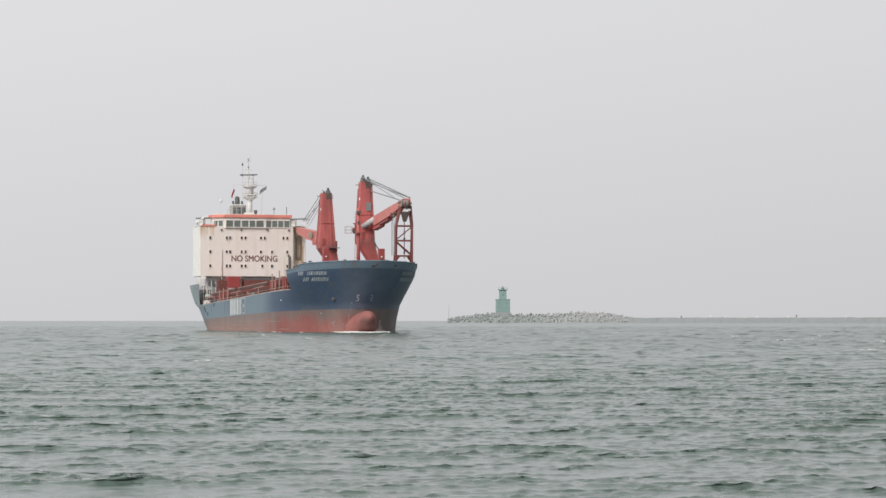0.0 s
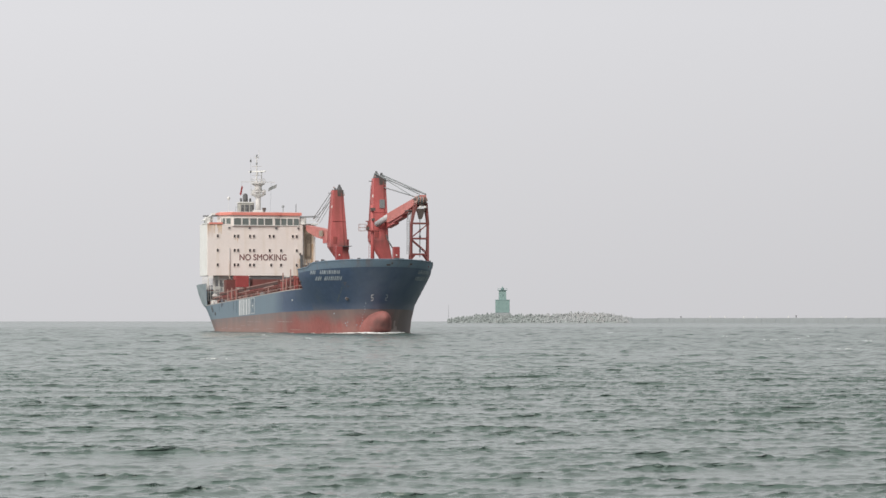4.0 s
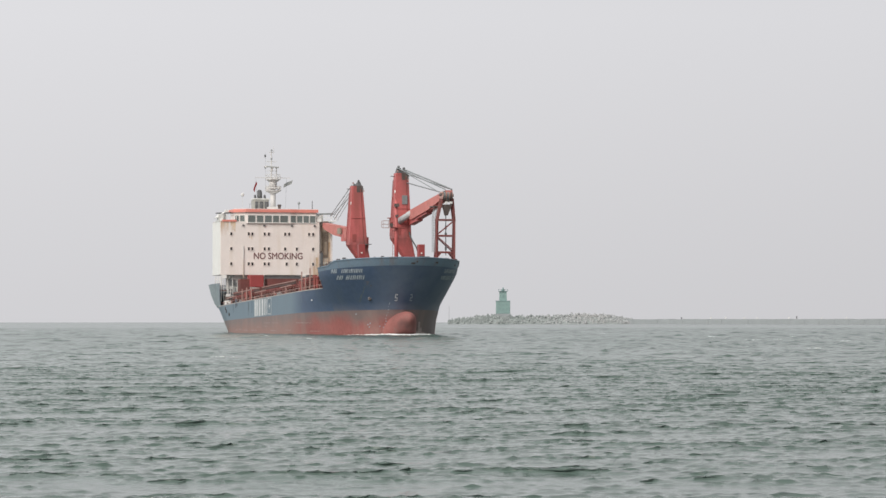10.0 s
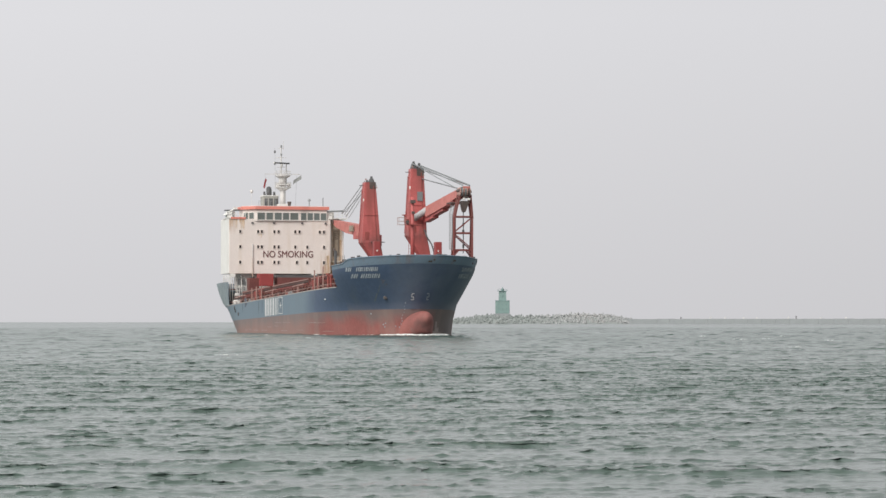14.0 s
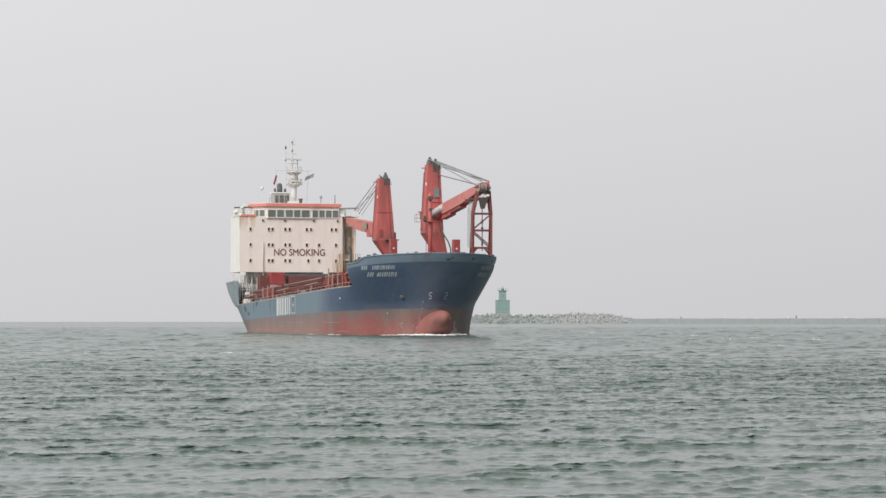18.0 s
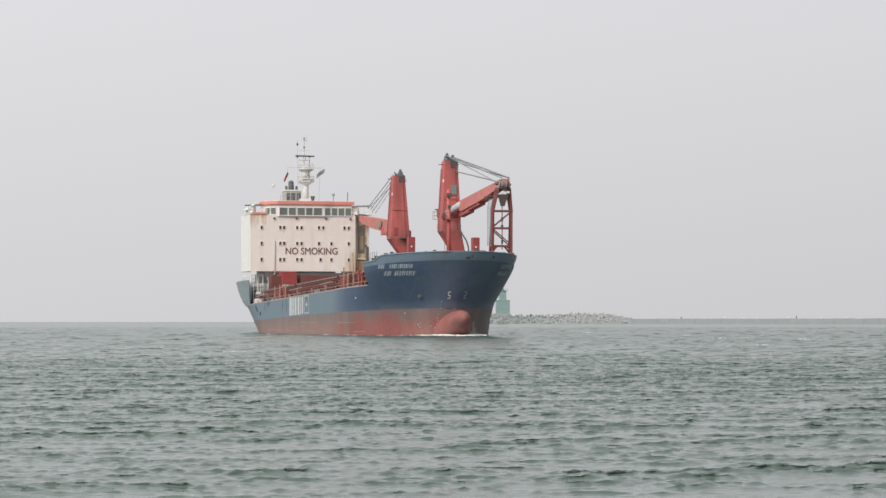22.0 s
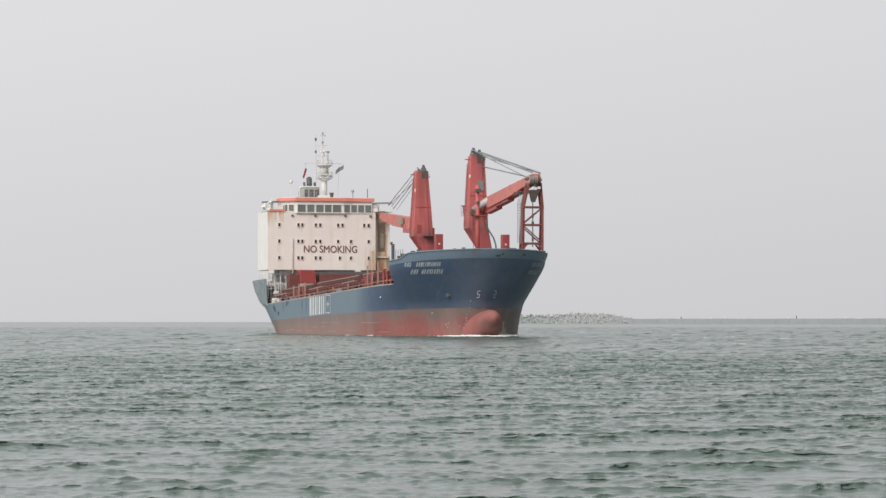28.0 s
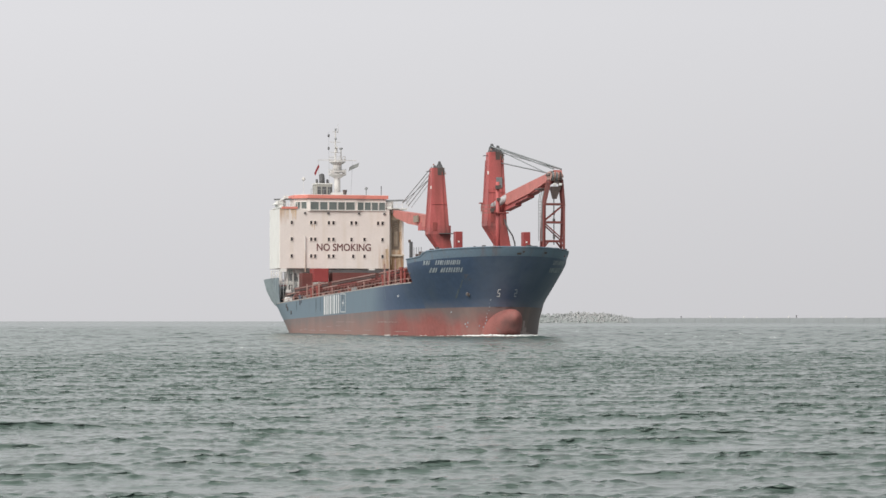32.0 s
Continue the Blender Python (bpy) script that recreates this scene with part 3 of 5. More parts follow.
    for side in (-1, 1):
        for row, (z0, z1, w0, w1, cnt) in enumerate(((9.75, 10.35, 10.25, 6.55, 17), (8.72, 9.36, 9.5, 6.1, 13))):
            w = (w0 - w1) / cnt
            for k in range(cnt):
                if (row, k) in ((0, 3), (1, 3), (0, 4)):
                    continue
                bm = bmesh.new()
                c = w0 - k * w
                bow_mark(bm, c - w * 0.1, c - w * (0.7, 0.84, 0.62)[k % 3], z0, z1, side, 0.05, 1)
                part("name_bar", bm, NAME_PAINT, hull)
        bm = bmesh.new()
        zb = 5.3
        for a, c, z0, z1 in ((0.98, 1.34, 0.98, 1.09), (1.27, 1.37, 0.58, 0.98), (0.98, 1.34, 0.5, 0.6), (0.98, 1.07, 0.12, 0.5), (0.98, 1.36, 0.08, 0.18)):
            bow_mark(bm, a, c, zb + z0, zb + z1, side)
        part("bulb_mark", bm, PAINT_MARK if side < 0 else NAME_PAINT, hull, "small white hook-shaped warning mark")
    rng = random.Random(21)
    for k in range(10):
        z = 0.7 + 0.46 * k
        bm = bmesh.new()
        w = 2.5 - 0.06 * k + 0.1 * math.sin(k * 1.7)
        bow_mark(bm, w, w + rng.uniform(0.06, 0.12), z, z + rng.uniform(0.12, 0.3), -1, 0.05, 1)
        part("draught_mark", bm, NAME_PAINT, hull)
    for w0, z0 in ((4.35, 1.2), (4.55, 1.55), (4.3, 1.75), (6.1, 3.2), (3.0, 1.3)):
        bm = bmesh.new()
        bow_mark(bm, w0, w0 + 0.12, z0, z0 + 0.22, -1, 0.05, 1)
        part("draught_mark", bm, NAME_PAINT, hull)
    for k in range(16):
        s = rng.uniform(44, 108)
        z = rng.choice((0.55, 0.7, 1.15, 1.3, 1.9))
        bm = bmesh.new()
        side_mark(bm, s, s + rng.uniform(1.5, 7.0), z, z + rng.uniform(0.04, 0.09), -1, 0.03, 2)
        part("scratch", bm, SCUFF, hull)
    for k in range(10):
        s = rng.uniform(40, 114)
        d = rng.uniform(0.5, 2.4)
        bm = bmesh.new()
        side_mark(bm, s, s + rng.uniform(0.12, 0.4), deck_z(s) - 0.25 - d, deck_z(s) - 0.2, -1, 0.025, 1)
        part("rust_drip", bm, DRIP if k % 3 else STERN_BLUE, hull)
    for k in range(4):
        w = rng.uniform(0.2, 7.5)
        bm = bmesh.new()
        z = rng.uniform(10.9, 11.6)
        bow_mark(bm, w, w + rng.uniform(0.15, 0.7), z, z + rng.uniform(0.06, 0.3), rng.choice((-1, 1)), 0.03, 1)
        part("paint_chip", bm, GRIME, hull)
    for k in range(2):
        w = rng.uniform(4.6, 6.5)
        d = rng.uniform(0.3, 1.3)
        z = rng.uniform(6.4, 8.6)
        bm = bmesh.new()
        bow_mark(bm, w, w + rng.uniform(0.08, 0.25), z - d, z, -1, 0.025, 1)
        part("rust_drip", bm, DRIP, hull)
    for w0, w1, z0, z1 in ((3.1, 3.45, 0.2, 2.1), (3.4, 3.9, 0.15, 1.2), (3.9, 4.6, 0.1, 0.5), (2.6, 3.1, 0.1, 0.7)):
        bm = bmesh.new()
        bow_mark(bm, w0, w1, z0, z1, 1, 0.03, 2)
        part("scuff", bm, SCUFF, hull, "pale patch of chafed paint")
    sa = s_at(4.8, 5.75)
    part("hawse_pipe", made(tube, (sa - 0.3, -4.7, 5.75), (sa + 0.06, -4.93, 5.73), 0.34, 14, 0.3), ANCHOR, hull, "pale rusty ring of the hawse pipe", True)
    part("hawse_mouth", made(tube, (sa, -4.85, 5.8), (sa + 0.12, -4.98, 5.76), 0.16, 12), GRIME, hull)
    for w0, w1, z0, z1 in ((5.35, 5.85, 8.25, 8.45), (5.45, 5.7, 7.9, 8.25), (4.95, 5.2, 7.6, 7.85)):
        bm = bmesh.new()
        bow_mark(bm, w0, w1, z0, z1, -1, 0.03, 2)
        part("hawse_rust", bm, HAWSE, hull, "brownish stain above the hawse pipe")
    for a, b, z0, z1 in ((44.6, 46.4, 5.6, 6.3), (45.0, 46.0, 4.7, 5.6), (46.3, 47.0, 5.0, 5.9)):
        bm = bmesh.new()
        side_mark(bm, a, b, z0, z1, -1, 0.03, 2)
        part("hull_scar", bm, HAWSE, hull, "dark scarred patch on the paler side")
    for s, z in ((34.5, 4.6), (35.5, 4.1), (38.5, 3.5), (110, 5.6)):
        part("hull_fitting", made(tube, on_side(s, z, -0.1), on_side(s, z, 0.12), 0.35 if s < 50 else 0.13, 10), DARK if s < 50 else PAINT_MARK, hull)


build_hull()


# ---- deckhouse and bridge ----
HF = 27.0


def build_house():
    house = part("deckhouse", B(18.2, HF, -11.2, 8.2, 11.05, 21.35, bevel=0.06), blotched(CREAM, "rust_streaked_cream", (0.44, 0.25, 0.12), (0.3, 2.6, 0.22), ((1.0, (1, 5.4, 7.9), (2, 15.8, 12.2)), (0.8, (1, -9.4, -10.4), (2, 18.4, 21.0))), 0.3, 0.6), ship, "cream-white steel accommodation block with rust stains")
    part("house_side", B(18.3, HF - 0.06, -11.225, -11.2, 11.1, 21.3), WHITE, house, "white side of the deckhouse")
    part("lower_house", B(17, 25.5, -8.3, 8.5, 4.5, 11.05), WHITE, ship, "white lower deckhouse")
    # Flat panels added to break up the white wall with darker tones.
    for y0, y1, z0, z1, mat in ((-9.25, -8.5, 5.2, 8.3, DARK), (-8.2, -7.7, 6.4, 9.6, GREY), (-7.4, -6.4, 4.9, 7.9, GRIME), (-9.2, -7.9, 9.0, 10.2, GREY), (-6.9, -6.1, 8.6, 10.4, GRIME)):
        part("dark_panel", B(25.5, 25.56, y0, y1, z0, z1), mat, ship, "flat grey to dark panel on the lower deckhouse")
    for z in (6.3, 7.1, 7.9, 8.7):
        part("gallery_rail", made(bar, (26.3, -10.6, z), (26.3, -6.6, z), 0.07), WHITE, ship)
    for y in (-10.4, -9.1, -7.9, -6.8):
        part("gallery_stanchion", made(bar, (26.3, y, 4.6), (26.3, y, 8.8), 0.12), WHITE, ship)
    part("deck_crane_arm", made(bar, (26.8, -9.9, 4.8), (26.8, -8.2, 8.6), 0.16), GREY, ship)
    canopy = bmesh.new()
    hexa(canopy, [(22.5, -11.65, 22.0), (26.6, -11.65, 22.0), (26.6, -10.3, 23.0), (22.5, -10.3, 23.0), (22.5, -11.7, 22.12), (26.6, -11.7, 22.12), (26.6, -10.3, 23.14), (22.5, -10.3, 23.14)])
    part("wing_canopy", canopy, WHITE, ship, "sloping white canopy on the bridge wing")
    pane = finish("pane", B(0, 0.06, -0.2, 0.2, -0.29, 0.29, bevel=0.02), PORT_GLASS)
    rim = bmesh.new()
    for a in ((0, 0.1, -0.27, -0.2, -0.36, 0.36), (0, 0.1, 0.2, 0.27, -0.36, 0.36), (0, 0.1, -0.2, 0.2, 0.29, 0.36), (0, 0.1, -0.2, 0.2, -0.36, -0.29)):
        box(rim, *a)
    rim = finish("window_frame", rim, CREAM)
    rows = ((18.95, (9.1, 5.7, 5.0, 2.6, 1.8, -1.4, -2.2, -6.1, -6.9)), (16.1, (9.1, 5.7, 5.0, 2.6, 1.8, -1.4, -3.7, -6.9)), (13.2, (9.1, 5.7, 5.0, 2.6, 1.8, -1.7, -3.7, -6.9)))
    for z, ws in rows:
        for w in ws:
            fr = shared("window_frame", rim, house, pose(HF + 0.003, -w, z))
            shared("pane", pane, fr, pose(0, 0, 0))
    for w in (6.8, 2.7, -2.7, -7.2):
        part("deck_lamp", B(HF, HF + 0.25, -w - 0.17, -w + 0.17, 20.45, 20.75), DARK, house)
    # letters of the warning on the front
    cu = bpy.data.curves.new("warning", "FONT")
    cu.body, cu.size, cu.align_x, cu.align_y, cu.extrude, cu.bevel_depth = "NO SMOKING", 1.74, "CENTER", "CENTER", 0.02, 0.022
    tmp = new("warning_lettering", cu)
    me = bpy.data.meshes.new_from_object(tmp)
    bpy.data.objects.remove(tmp)
    me.materials.clear()
    me.materials.append(LETTER)
    xs = [v.co.x for v in me.vertices]
    k = 9.55 / (max(xs) - min(xs))
    shared("warning_lettering", me, house, Matrix(((0, 0, 1, HF + 0.02), (k, 0, 0, 0.05), (0, 1, 0, 14.68), (0, 0, 0, 1))))
    # rust runs under the wing and at the lower corners
    rng = random.Random(3)
    for w0, w1, ztop, cnt, ln in ((8.3, 11.1, 21.3, 9, 2.2), (-7.4, -8.1, 14.5, 4, 3.0), (4.9, 5.9, 18.6, 2, 0.9)):
        for _ in range(cnt):
            w = rng.uniform(w1, w0) if w1 < w0 else rng.uniform(w0, w1)
            d = rng.uniform(0.35, 1) * ln
            bm = bmesh.new()
            wd = rng.uniform(0.04, 0.13)
            hexa(bm, [(HF, -w - wd * 0.3, ztop - d), (HF + 0.012, -w - wd * 0.3, ztop - d), (HF + 0.012, -w + wd * 0.3, ztop - d), (HF, -w + wd * 0.3, ztop - d),
                      (HF, -w - wd, ztop), (HF + 0.012, -w - wd, ztop), (HF + 0.012, -w + wd, ztop), (HF, -w + wd, ztop)])
            part("rust_run", bm, RUST_MAT, house)
    part("drain_pipe", made(tube, (HF + 0.15, -6.75, 10.4), (HF + 0.15, -6.75, 16.6), 0.09), blotched(MAST_GREY, "rusting_pipe", (0.36, 0.2, 0.1), (1, 1, 0.4), ((0.9, (2, 14.5, 11.5)),), 0.3, 0.6), house, "pale vertical pipe rusting towards its foot")
    for w in (10.5, 3.2, -5.0):
        part("foundation_tab", B(HF - 0.4, HF + 0.05, -w - 0.5, -w + 0.5, 10.5, 11.05), WHITE, house)
    # rusty casing on the port corner
    tower = part("casing", B(20, 25.8, 8.2, 11.0, 8.0, 21.2, bevel=0.05), blotched(RUSTY, "rusted_casing", (0.36, 0.19, 0.09), (0.3, 2.2, 0.2), ((1.0, (2, 15.0, 12.5)), (0.5, (2, 20.5, 15.0))), 0.34, 0.62), ship, "rust-streaked cream casing on the port corner")
    part("casing_grille", B(25.8, 25.86, 8.85, 10.2, 14.4, 19.6), BROWN, tower, "brown soot-stained grille")
    for y in (8.4, 10.75):
        part("casing_post", B(25.8, 26.1, y - 0.16, y + 0.16, 13.4, 21.2), CREAM, tower)
    part("casing_beam", B(25.8, 26.15, 8.3, 11.0, 13.3, 13.6), RUSTY, tower)
    odd = random.Random(17)
    for k in range(12):
        y, top, d, w = odd.uniform(8.4, 10.8), odd.choice((13.3, 13.3, 20.8, 17.5)), odd.uniform(1.0, 4.2), odd.uniform(0.06, 0.22)
        bm = bmesh.new()
        hexa(bm, [(25.8, y - w * 0.4, top - d), (25.825, y - w * 0.4, top - d), (25.825, y + w * 0.4, top - d), (25.8, y + w * 0.4, top - d),
                  (25.8, y - w, top), (25.825, y - w, top), (25.825, y + w, top), (25.8, y + w, top)])
        part("rust_run", bm, RUST_DARK if k % 2 else RUST_MAT, tower)
    # Raised plate in dark brown; the recess is drawn by colour, not hollow.
    arch = bmesh.new()
    pts = [(8.95, 14.6), (10.05, 14.6)] + [(9.5 + 0.55 * math.cos(k * math.pi / 10), 18.6 + 0.8 * math.sin(k * math.pi / 10)) for k in range(11)]
    lo, hi = [arch.verts.new((25.86, y, z)) for y, z in pts], [arch.verts.new((25.93, y, z)) for y, z in pts]
    for k in range(len(pts)):
        arch.faces.new((lo[k], lo[(k + 1) % len(pts)], hi[(k + 1) % len(pts)], hi[k]))
    arch.faces.new(hi)
    arch.faces.new(lo[::-1])
    recess = part("casing_recess", arch, DARK_BROWN, tower, "dark brown arched plate standing for a recess")
    part("recess_panel", B(25.93, 25.97, 9.2, 9.85, 15.0, 17.6), BROWN, recess)
    for k in range(4):
        part("recess_brace", made(bar, (25.97, 9.05, 17.6 + k * 0.42), (25.97, 9.95, 18.1 + k * 0.3), 0.08), BROWN, recess)
    # wheelhouse
    plan = [(20.5, -8.1), (25.2, -8.1), (27.05, -6.4), (27.3, -6.0), (27.3, 2.3), (27.05, 3.6), (27.05, 7.5), (20.5, 7.5)]

    def prism(z0, z1, grow=0.0):
        bm = bmesh.new()
        cx, cy = 23.5, -0.2
        pts = [(x + math.copysign(grow, x - cx), y + math.copysign(grow, y - cy)) for x, y in plan]
        lo, hi = [bm.verts.new((x, y, z0)) for x, y in pts], [bm.verts.new((x, y, z1)) for x, y in pts]
        for i in range(len(pts)):
            j = (i + 1) % len(pts)
            bm.faces.new((lo[i], lo[j], hi[j], hi[i]))
        bm.faces.new(lo[::-1])
        bm.faces.new(hi)
        return bm

    bridge = part("wheelhouse", prism(20.95, 23.14), CREAM, ship, "cream wheelhouse with a band of dark windows")
    part("roof", prism(23.14, 23.72, 0.35), ORANGE, bridge, "orange roof edge")
    part("roof_top", prism(23.72, 23.80, 0.15), WHITE, bridge)

    def strip(p, q, cuts):
        p, q = Vector((*p, 0)), Vector((*q, 0))
        d = q - p
        nrm = Vector((d.y, -d.x, 0)).normalized()
        if nrm.x < 0:
            nrm = -nrm
        for a, b in cuts:
            u, v = p + d * a, p + d * b
            bm = bmesh.new()
            for o0, o1, z0, z1, grow in ((0.01, 0.035, 21.2, 22.5, 0.0),):
                hexa(bm, [u + nrm * o0 + Vector((0, 0, z0)), v + nrm * o0 + Vector((0, 0, z0)), v + nrm * o1 + Vector((0, 0, z0)), u + nrm * o1 + Vector((0, 0, z0)),
                          u + nrm * o0 + Vector((0, 0, z1)), v + nrm * o0 + Vector((0, 0, z1)), v + nrm * o1 + Vector((0, 0, z1)), u + nrm * o1 + Vector((0, 0, z1))])
            part("bridge_window", bm, GLASS, bridge)
            for e in (u, v):
                bm = bmesh.new()
                bar(bm, e + nrm * 0.06 + Vector((0, 0, 21.12)), e + nrm * 0.06 + Vector((0, 0, 22.6)), 0.07)
                part("mullion", bm, WHITE, bridge)
        for z in (21.12, 22.56):
            bm = bmesh.new()
            bar(bm, p + nrm * 0.05 + Vector((0, 0, z)), q + nrm * 0.05 + Vector((0, 0, z)), 0.12, 0.12)
            part("window_rail", bm, WHITE, bridge)

    strip(plan[1], plan[2], ((0.03, 0.42), (0.52, 0.97)))
    strip(plan[3], plan[4], ((0.01, 0.19), (0.215, 0.375), (0.405, 0.575), (0.595, 0.745), (0.765, 0.955)))
    strip(plan[4], plan[5], ((0.06, 0.94),))
    strip(plan[5], plan[6], ((0.03, 0.31), (0.35, 0.64), (0.68, 0.97)))
    # bridge wings with screens, rails and an awning bar
    for side in (-1, 1):
        y0, y1 = (-11.5, -8.1) if side < 0 else (7.5, 11.5)
        wing = part("bridge_wing", B(21, HF + 0.1, y0 + 0.2, y1 - 0.2, 21.36, 21.6), WHITE, ship, "white bridge wing with an orange edge")
        if side < 0:
            part("wing_edge", B(HF + 0.1, HF + 0.16, -10.9, -8.1, 21.3, 21.66), ORANGE, wing)
        part("wing_cab", B(23, 26, y0 + 0.3, y0 + 1.6, 21.6, 22.8, bevel=0.1), WHITE, wing)
        for k in range(5):
            y = y0 + (y1 - y0) * k / 4
            part("stanchion", made(tube, (26.8, y, 21.6), (26.8, y, 22.75), 0.05, 6), WHITE, wing)
        part("wing_rail", made(bar, (26.8, y0, 22.75), (26.8, y1, 22.9), 0.10), GREY, wing)
        part("wing_rail", made(bar, (26.8, y0, 22.2), (26.8, y1, 22.2), 0.06), WHITE, wing)
        part("awning_bar", made(bar, (23.5, y0, 23.0), (23.5, y1, 23.15), 0.25, 0.24), DARK if side < 0 else GREY, wing)
        part("wing_screen", B(26.6, 26.72, y0, y0 + 1.0, 21.6, 22.6), WHITE, wing)
    # side openings and rails on the starboard decks
    for z in (9.4, 10.5):
        for k in range(9):
            x = 6 + 2.4 * k
            part("rail_post", made(tube, (x, -8.5, z - 0.9), (x, -8.5, z + 0.6), 0.09, 6), WHITE, house)
        for dz in (0.0, 0.5):
            part("deck_rail", made(bar, (5.5, -8.5, z + dz), (25.4, -8.5, z + dz), 0.09), WHITE, house)


build_house()


def build_roof_gear():
    mast = part("mast", made(tube, (22, 0, 23.8), (22, 0, 28.0), 0.56, 16, 0.52), MAST_GREY, ship, "white signal mast with radar platforms", True)
    part("mast_foot", B(21, 23, -1.0, 1.0, 23.8, 24.4, bevel=0.05), MAST_GREY, mast)
    for z, r in ((27.5, 1.55), (29.7, 1.45)):
        bm = bmesh.new()
        tube(bm, (22, 0, z - 0.55), (22, 0, z), 0.6, 14, r)
        tube(bm, (22, 0, z), (22, 0, z + 0.12), r, 14)
        part("mast_platform", bm, MAST_GREY, mast)
        for k in range(8):
            a = k * math.tau / 8
            part("platform_post", made(tube, (22 + r * math.cos(a), r * math.sin(a), z), (22 + r * math.cos(a), r * math.sin(a), z + 0.95), 0.04, 5), MAST_GREY, mast)
        for zz in (z + 0.5, z + 0.95):
            bm = bmesh.new()
            for k in range(12):
                a, c = k * math.tau / 12, (k + 1) * math.tau / 12
                bar(bm, (22 + r * math.cos(a), r * math.sin(a), zz), (22 + r * math.cos(c), r * math.sin(c), zz), 0.05)
            part("platform_rail", bm, MAST_GREY, mast)
    part("mast_stage", made(tube, (22, 0, 28.0), (22, 0, 29.9), 0.8, 14, 0.7), MAST_GREY, mast, "", True)
    for y in (-1.1, 1.05):
        part("lamp_box", B(22.6, 23.1, y - 0.3, y + 0.3, 27.6, 28.3, bevel=0.05), MAST_GREY, mast)
    part("radar_drum", made(tube, (23.2, -0.9, 28.0), (23.2, 0.9, 28.0), 0.2, 10), MAST_GREY, mast)
    part("top_pole", made(tube, (22, -0.35, 29.8), (22, -0.35, 35.3), 0.16, 8, 0.09), MAST_GREY, mast)
    part("whip_aerial", made(tube, (22, 0.1, 34.8), (22, 0.1, 36.4), 0.05, 5, 0.03), MAST_GREY, mast)
    part("aft_pole", made(tube, (21.6, 0.75, 29.8), (21.6, 0.75, 32.0), 0.10, 6), MAST_GREY, mast)
    part("aft_lamp", B(21.4, 21.8, 0.5, 1.05, 32.0, 32.25), GREY, mast)
    part("yard", made(bar, (22, -3.5, 30.05), (22, 3.4, 30.05), 0.12), MAST_GREY, mast)
    for z, w in ((35.0, 0.55), (33.2, 1.0), (31.4, 0.9)):
        part("crosstree", made(bar, (22, -0.35 - w, z), (22, -0.35 + w, z), 0.09), MAST_GREY, mast)
    scan = part("radar_scanner", B(-0.16, 0.16, -1.9, 1.9, 0, 0.26, bevel=0.03), DARK, mast, "dark rotating radar scanner bar")
    scan.data.materials.append(WHITE)
    for poly in scan.data.polygons:
        poly.material_index = 0 if poly.normal.x > 0.3 else 1
    part("radar_stand", made(tube, (22.7, -0.35, 31.4), (22.7, -0.35, 32.0), 0.22, 8), MAST_GREY, mast)
    for z in (35.2, 33.6, 31.9):
        part("mast_lamp", made(tube, (22.2, -0.35, z), (22.2, -0.35, z + 0.35), 0.17, 8), GREY, mast)
    for z in (34.3, 32.1):
        part("day_shape", made(tube, (22, -1.55, z - 0.24), (22, -1.55, z + 0.24), 0.16, 10), DARK, mast, "small black signal shape on a halyard")
    for y, z in ((-1.55, 35.0), (-3.4, 30.0), (2.7, 30.0)):
        part("halyard", made(tube, (22, y, z), (22, y * 0.9, 24.0), 0.018, 4), GREY, mast)

    def flag(y0, z0, pts, mat, label):
        bm = bmesh.new()
        n = 7
        grid = []
        for i in range(n + 1):
            u = i / n
            row = []
            for j in (0, 1):
                y = pts[0][0] * u + pts[1][0] * j
                z = pts[0][1] * u + pts[1][1] * j
                row.append((0.12 * math.sin(u * 7 + j), y, z + 0.05 * math.sin(u * 5)))
            grid.append(row)
        for off in (0.0, 0.03):
            vs = [[bm.verts.new((p[0] + off, p[1], p[2])) for p in row] for row in grid]
            for a, b in zip(vs, vs[1:]):
                bm.faces.new((a[0], b[0], b[1], a[1]))
        ob = part("flag", bm, mat, mast, label)
        ob.matrix_basis = Matrix.Translation((22, y0, z0))
        return ob

    red_flag = flag(-3.35, 29.3, ((-0.6, -1.6), (0.22, -0.4)), FLAG_RED, "dark red flag hanging from the yard")
    grey_flag = flag(2.0, 28.1, ((1.65, 1.0), (0.1, 0.75)), FLAG_GREY, "grey and dark flag blowing from a halyard")
    funnel = part("funnel", B(17.2, 20.4, -3.4, -0.5, 23.8, 25.9, bevel=0.12), FUNNEL, ship, "soot-stained grey funnel casing")
    part("funnel_top", B(17.1, 20.5, -3.5, -0.4, 25.9, 26.1), WHITE, funnel)
    for y0, y1 in ((-3.2, -2.6), (-2.35, -1.6), (-1.35, -0.65)):
        part("louvre", B(20.4, 20.45, y0, y1, 24.1, 25.5), DARK, funnel)
    for y, r, z in ((-2.0, 0.5, 27.4), (-1.0, 0.22, 26.7), (-2.9, 0.22, 26.7)):
        pipe = bmesh.new()
        tube(pipe, (18.8, y, 26.0), (18.5, y, z), r, 14)
        ball(pipe, (18.5, y, z), r)
        part("exhaust_pipe", pipe, DARK, funnel, "", True)
    bm = bmesh.new()
    for k in range(4):
        tube(bm, (20.9, -4.4 + k * 1.1, 23.8), (20.9, -4.4 + k * 1.1, 25.0), 0.04, 5)
    bar(bm, (20.9, -4.4, 25.0), (20.9, -1.1, 25.0), 0.06)
    part("funnel_rail", bm, GREY, funnel)
    dome = part("aerial_pole", made(tube, (23, -6.2, 23.8), (23, -6.2, 26.3), 0.035, 6), MAST_GREY, ship)
